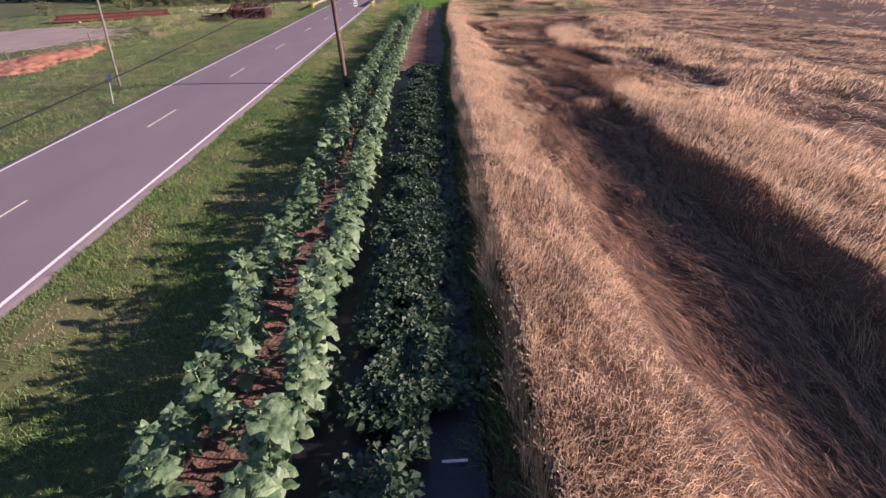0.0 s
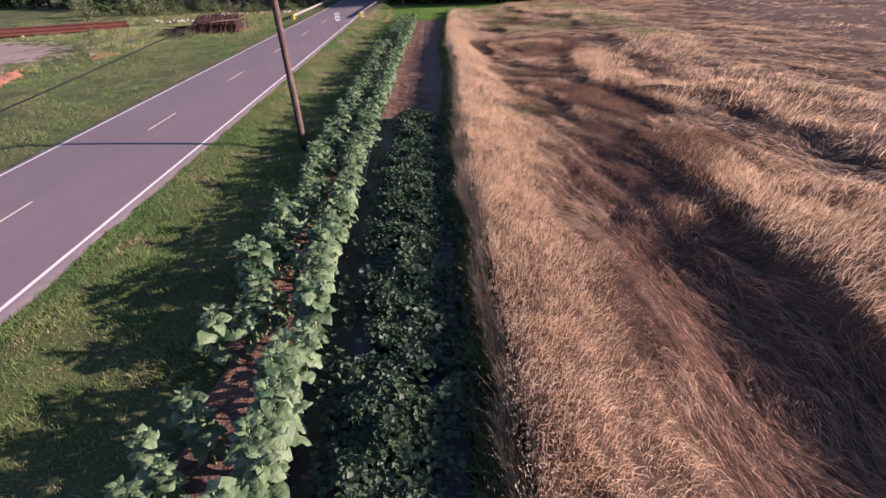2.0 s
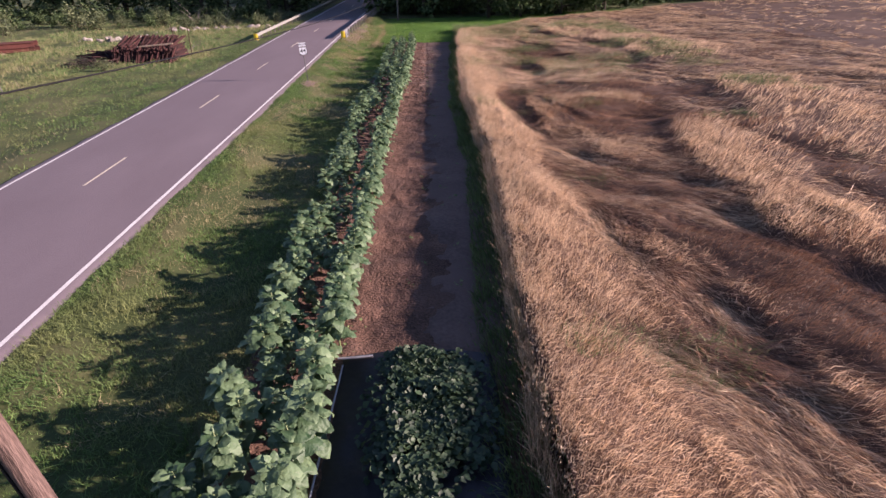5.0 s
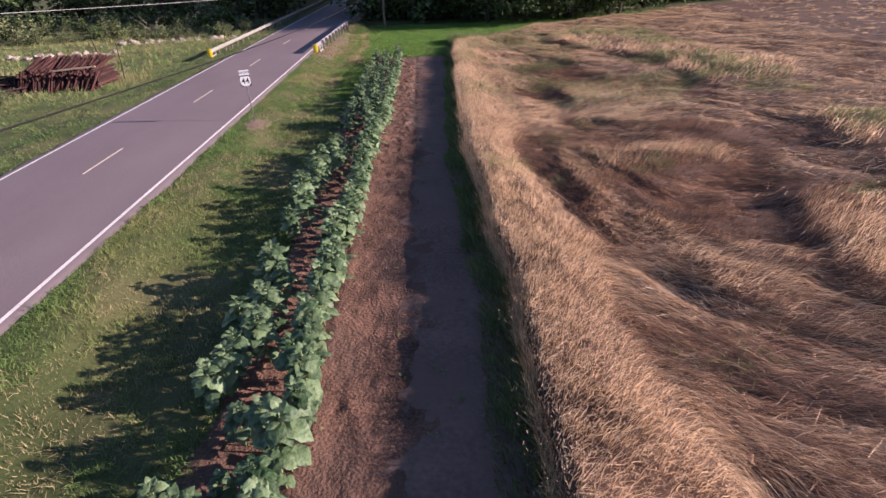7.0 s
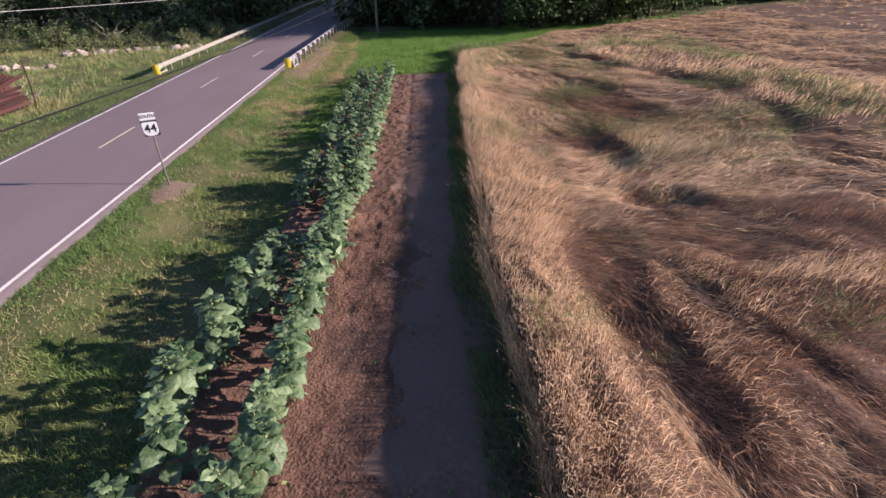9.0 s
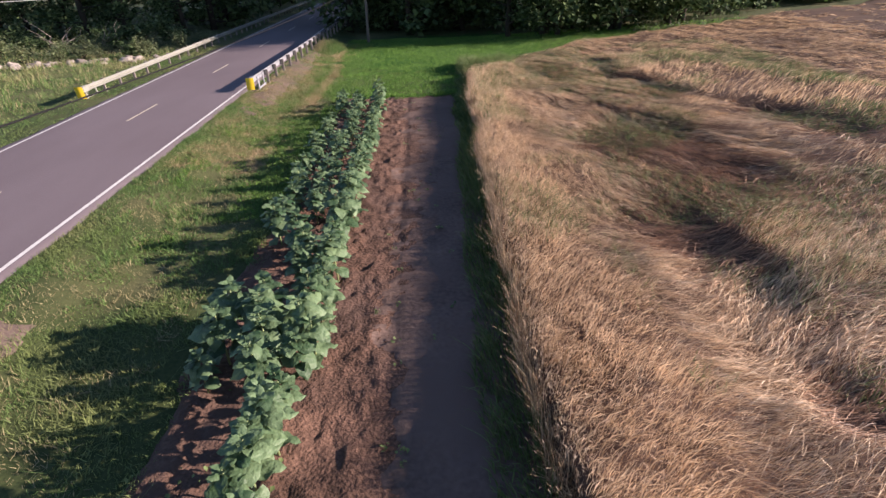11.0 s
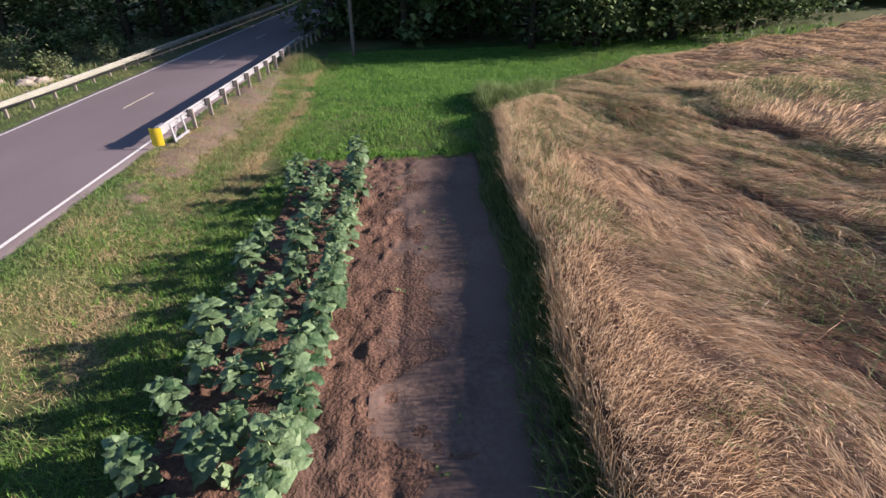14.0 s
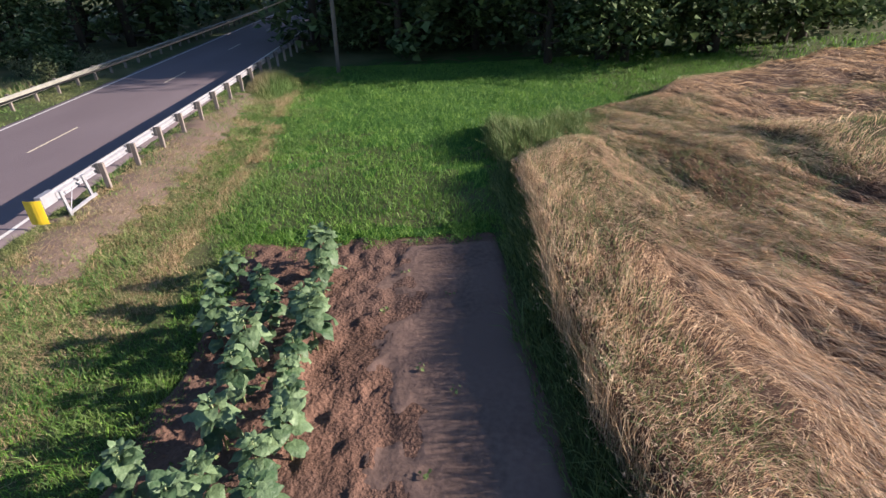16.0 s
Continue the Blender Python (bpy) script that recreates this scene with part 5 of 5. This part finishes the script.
def tree(seed, height, radius, low_z, n_leaf, leaf_size, mat=None, name="tree"):
    """A broadleaf tree: tapered trunk, limbs and a crown of leaf clumps that hang low at the rim."""
    r = random.Random(seed)
    g = np.random.default_rng(seed)
    root = new(name)
    bm = bmesh.new()
    tube(bm, [(0, 0, -0.3), (0.1 * r.uniform(-1, 1), 0, height * 0.25), (0.3 * r.uniform(-1, 1), 0.2, height * 0.55), (0.2, 0.1, height * 0.85)], [height * 0.022, height * 0.018, height * 0.012, height * 0.004], 8)
    centres = []
    for k in range(18):
        a = r.uniform(0, 2 * math.pi)
        z = low_z + (height - low_z) * (k + 0.5) / 18
        reach = radius * r.uniform(0.55, 1.05) * math.sin(math.pi * min(0.95, 0.30 + 0.62 * k / 18))
        end = (reach * math.cos(a), reach * math.sin(a), z - r.uniform(0, 0.18) * reach)
        tube(bm, limb_points(r, (0, 0, max(0.8, z - 0.3 * reach)), end), [height * 0.007, height * 0.006, height * 0.004, height * 0.003, height * 0.0015], 5, False)
        for s in (0.55, 0.8, 1.0):
            centres.append([end[0] * s + r.uniform(-0.5, 0.5), end[1] * s + r.uniform(-0.5, 0.5), max(low_z * 0.6, (max(0.8, z - 0.3 * reach)) * (1 - s) + end[2] * s + r.uniform(-0.3, 0.5))])
    part("trunk", finish(bm, "trunk", BARK, True), root, "dark trunk with its limbs")
    centres = np.array(centres)
    pick = g.integers(0, len(centres), n_leaf)
    off = g.normal(0, 1, (n_leaf, 3)) * [0.62, 0.62, 0.36] * radius / 4.0 * g.uniform(0.6, 1.3, len(centres))[pick][:, None]
    P = centres[pick] + off
    P[:, 2] = np.maximum(P[:, 2], 0.25)
    V, F = leaf_cloud(P, leaf_size, seed + 1, 0.45)
    part("crown", mass("crown", V, F, mat or TREE_LEAF), root)
    return root


def shrub(seed, size, n, mat, leaf):
    g = np.random.default_rng(seed)
    root = new("shrub")
    r = random.Random(seed)
    bm = bmesh.new()
    tips = []
    for k in range(9):
        a, reach = r.uniform(0, 6.28), size * r.uniform(0.3, 0.9)
        tip = (reach * math.cos(a), reach * math.sin(a), size * r.uniform(0.5, 1.25))
        tube(bm, limb_points(r, (0, 0, -0.1), tip), [0.03, 0.024, 0.018, 0.012, 0.006], 4, False)
        tips.append(tip)
    part("stem", finish(bm, "stem", BARK), root, "branching woody stem")
    t = np.array(tips)[g.integers(0, 9, n)]
    P = t * g.uniform(0.45, 1.05, n)[:, None] + g.normal(0, 0.17 * size, (n, 3))
    P[:, 2] = np.maximum(P[:, 2], 0.05)
    V, F = leaf_cloud(P, leaf, seed + 1, 0.3)
    part("crown", mass("crown", V, F, mat), root)
    return root


WOOD_LABEL = "dark green broadleaf tree in the woods' edge"
front = [tagged(tree(60 + k, 13 + k, 5.2, 1.0 + 0.3 * k, 4600, 0.34), WOOD_LABEL, "tree", "woods") for k in range(3)]
back = [tagged(tree(70 + k, 15 + k, 5.0, 1.0, 950, 0.72), "dark broadleaf tree deep in the woods", "tree", "woods") for k in range(3)]
bushes = [tagged(shrub(80 + k, 1.6, 440, TREE_LEAF, 0.29), "dark green undergrowth shrub below the trees", "shrub", "undergrowth") for k in range(2)]
pale = [tagged(shrub(90 + k, 1.5, 600, PALE_LEAF, 0.19), "pale green shrub in the rough grass", "shrub", "shrubs") for k in range(2)]
placed = set()


def plant(kind_list, x, y, s=1.0):
    ob = r.choice(kind_list)
    m = pose(x, y, float(ground_z(x, y)), 0, 0, r.uniform(0, 360)) @ Matrix.Scale(s * r.uniform(0.85, 1.15), 4)
    if ob.name in placed:
        copy_thing(ob, pose(0, 0, 0)).matrix_basis = m
    else:
        placed.add(ob.name)
        ob.matrix_basis = m


def wood_edge(x):
    """Where the woods begin beyond the field."""
    return float(np.interp(x, [-8, 4, 12, 20, 32, 60, 100], [80.5, 78.5, 77.3, 78.6, 82, 96, 112]))


for x, dy in ((8.5, -1.0), (13.0, -2.8), (18.5, -1.6), (24.5, -1.8), (31.0, 0.8)):
    plant(front, x, wood_edge(x) + dy + r.uniform(-0.5, 0.5), 1.0)
# taller trees added so that crowns above the view shade turf and road
for x, y, k in ((12.0, 76.5, 1.25), (19.0, 76.0, 1.25), (26.0, 78.0, 1.25), (9.5, 81.0, 1.15), (15.5, 80.0, 1.2)):
    plant(front, x, y, k)
for x in np.arange(38, 100, 5.0):
    plant(back, float(x), wood_edge(float(x)) + r.uniform(0, 3))
for x, y in ((-3.5, 87.0), (0.5, 86.5), (4.5, 86.0), (-6.0, 91), (-2.0, 91)):
    plant(front, x, y, 1.0)
for row in range(2):
    for x in np.arange(-7, 80, 6.0):
        plant(back, float(x) + r.uniform(-1.5, 1.5), wood_edge(float(x)) + 6 + 6.5 * row + r.uniform(-1.5, 1.5))
for x in np.arange(11, 60, 1.9):
    plant(bushes, float(x) + r.uniform(-1, 1), wood_edge(float(x)) + r.uniform(2.8, 7.0), 1.0)
# across the road
for row in range(2):
    for x in np.arange(-26, -100, -6.0):
        plant(front if row == 0 and -60 < x else back, float(x) + r.uniform(-2, 2), 88 + 6.5 * row - 0.08 * (float(x) + 26) + r.uniform(-2, 2) + (6 if x < -40 else 0))
# two rows on the field side, added to keep sun off the far road
for y in np.arange(79, 150, 4.0):
    plant(back, -1.5 + r.uniform(-1.2, 1.2), float(y) + 3)
    plant(back, 3.5 + r.uniform(-1.2, 1.2), float(y) + 5)
for y in np.arange(92, 150, 6.0):
    plant(back, -25 + r.uniform(-1, 1), float(y))
    plant(back, -3.5 + r.uniform(-1, 1), float(y) + 2)
for x in np.arange(-24, -70, -2.4):
    plant(bushes, float(x), 82 + r.uniform(-2, 2) + (4 if x < -40 else 0), 1.0)
for k in range(34):
    x = r.uniform(-62, -22)
    plant(pale if r.random() < 0.45 else bushes, x, 74 + r.uniform(-4, 6) - 0.05 * (x + 30), r.uniform(0.45, 0.9))
for x, y, s in ((-60, 72, 1.6), (-55, 66, 1.1), (-50, 74, 1.8), (-66, 60, 1.4), (-45, 70, 1.2), (-38, 74, 1.3), (-30, 73, 1.0), (-34, 71, 1.1), (-24, 72, 0.7), (-22.5, 76, 0.7), (-21.8, 80, 0.7), (-41, 42, 0.7), (-36, 31, 0.6), (-33, 27, 0.5), (-28, 39, 0.5)):
    plant(pale, x, y, s)

for k, (x, y, s) in enumerate(((-24.6, 47.2, 1.0), (-36, 80, 1.6), (-31, 78.5, 1.3))):
    rr = random.Random(200 + k)
    root = thing("dead_branches", "bare grey dead branches in the undergrowth", "branches", pose(x, y, float(ground_z(x, y)), 0, 0, 60 * k) @ Matrix.Scale(s, 4))
    for j in range(6):
        a = rr.uniform(0, 6.28)
        bm = bmesh.new()
        tube(bm, limb_points(rr, (0, 0, -0.1), (1.5 * math.cos(a), 1.5 * math.sin(a), rr.uniform(0.6, 2.0)), 5, 0.6), [0.045, 0.04, 0.032, 0.024, 0.016, 0.006], 5, False)
        part("branch", finish(bm, "branch", DEAD_WOOD), root)

# far maize beyond the field
cx, cy = RNG.uniform(45, 92, 9000), RNG.uniform(0, 9, 9000)
cy = np.interp(cx, FAR_X, FAR_Y) + 3.5 + np.round(cy / 0.76) * 0.76
P = np.stack([cx, cy, ground_z(cx, cy) + RNG.uniform(0.3, 2.0, 9000)], -1)
V, F = leaf_cloud(P, 0.55, 77, 0.2)
tagged(new("maize", mass("maize", V, F, CORN_LEAF)), "green maize rows beyond the cereal field", "maize", kind="stuff")
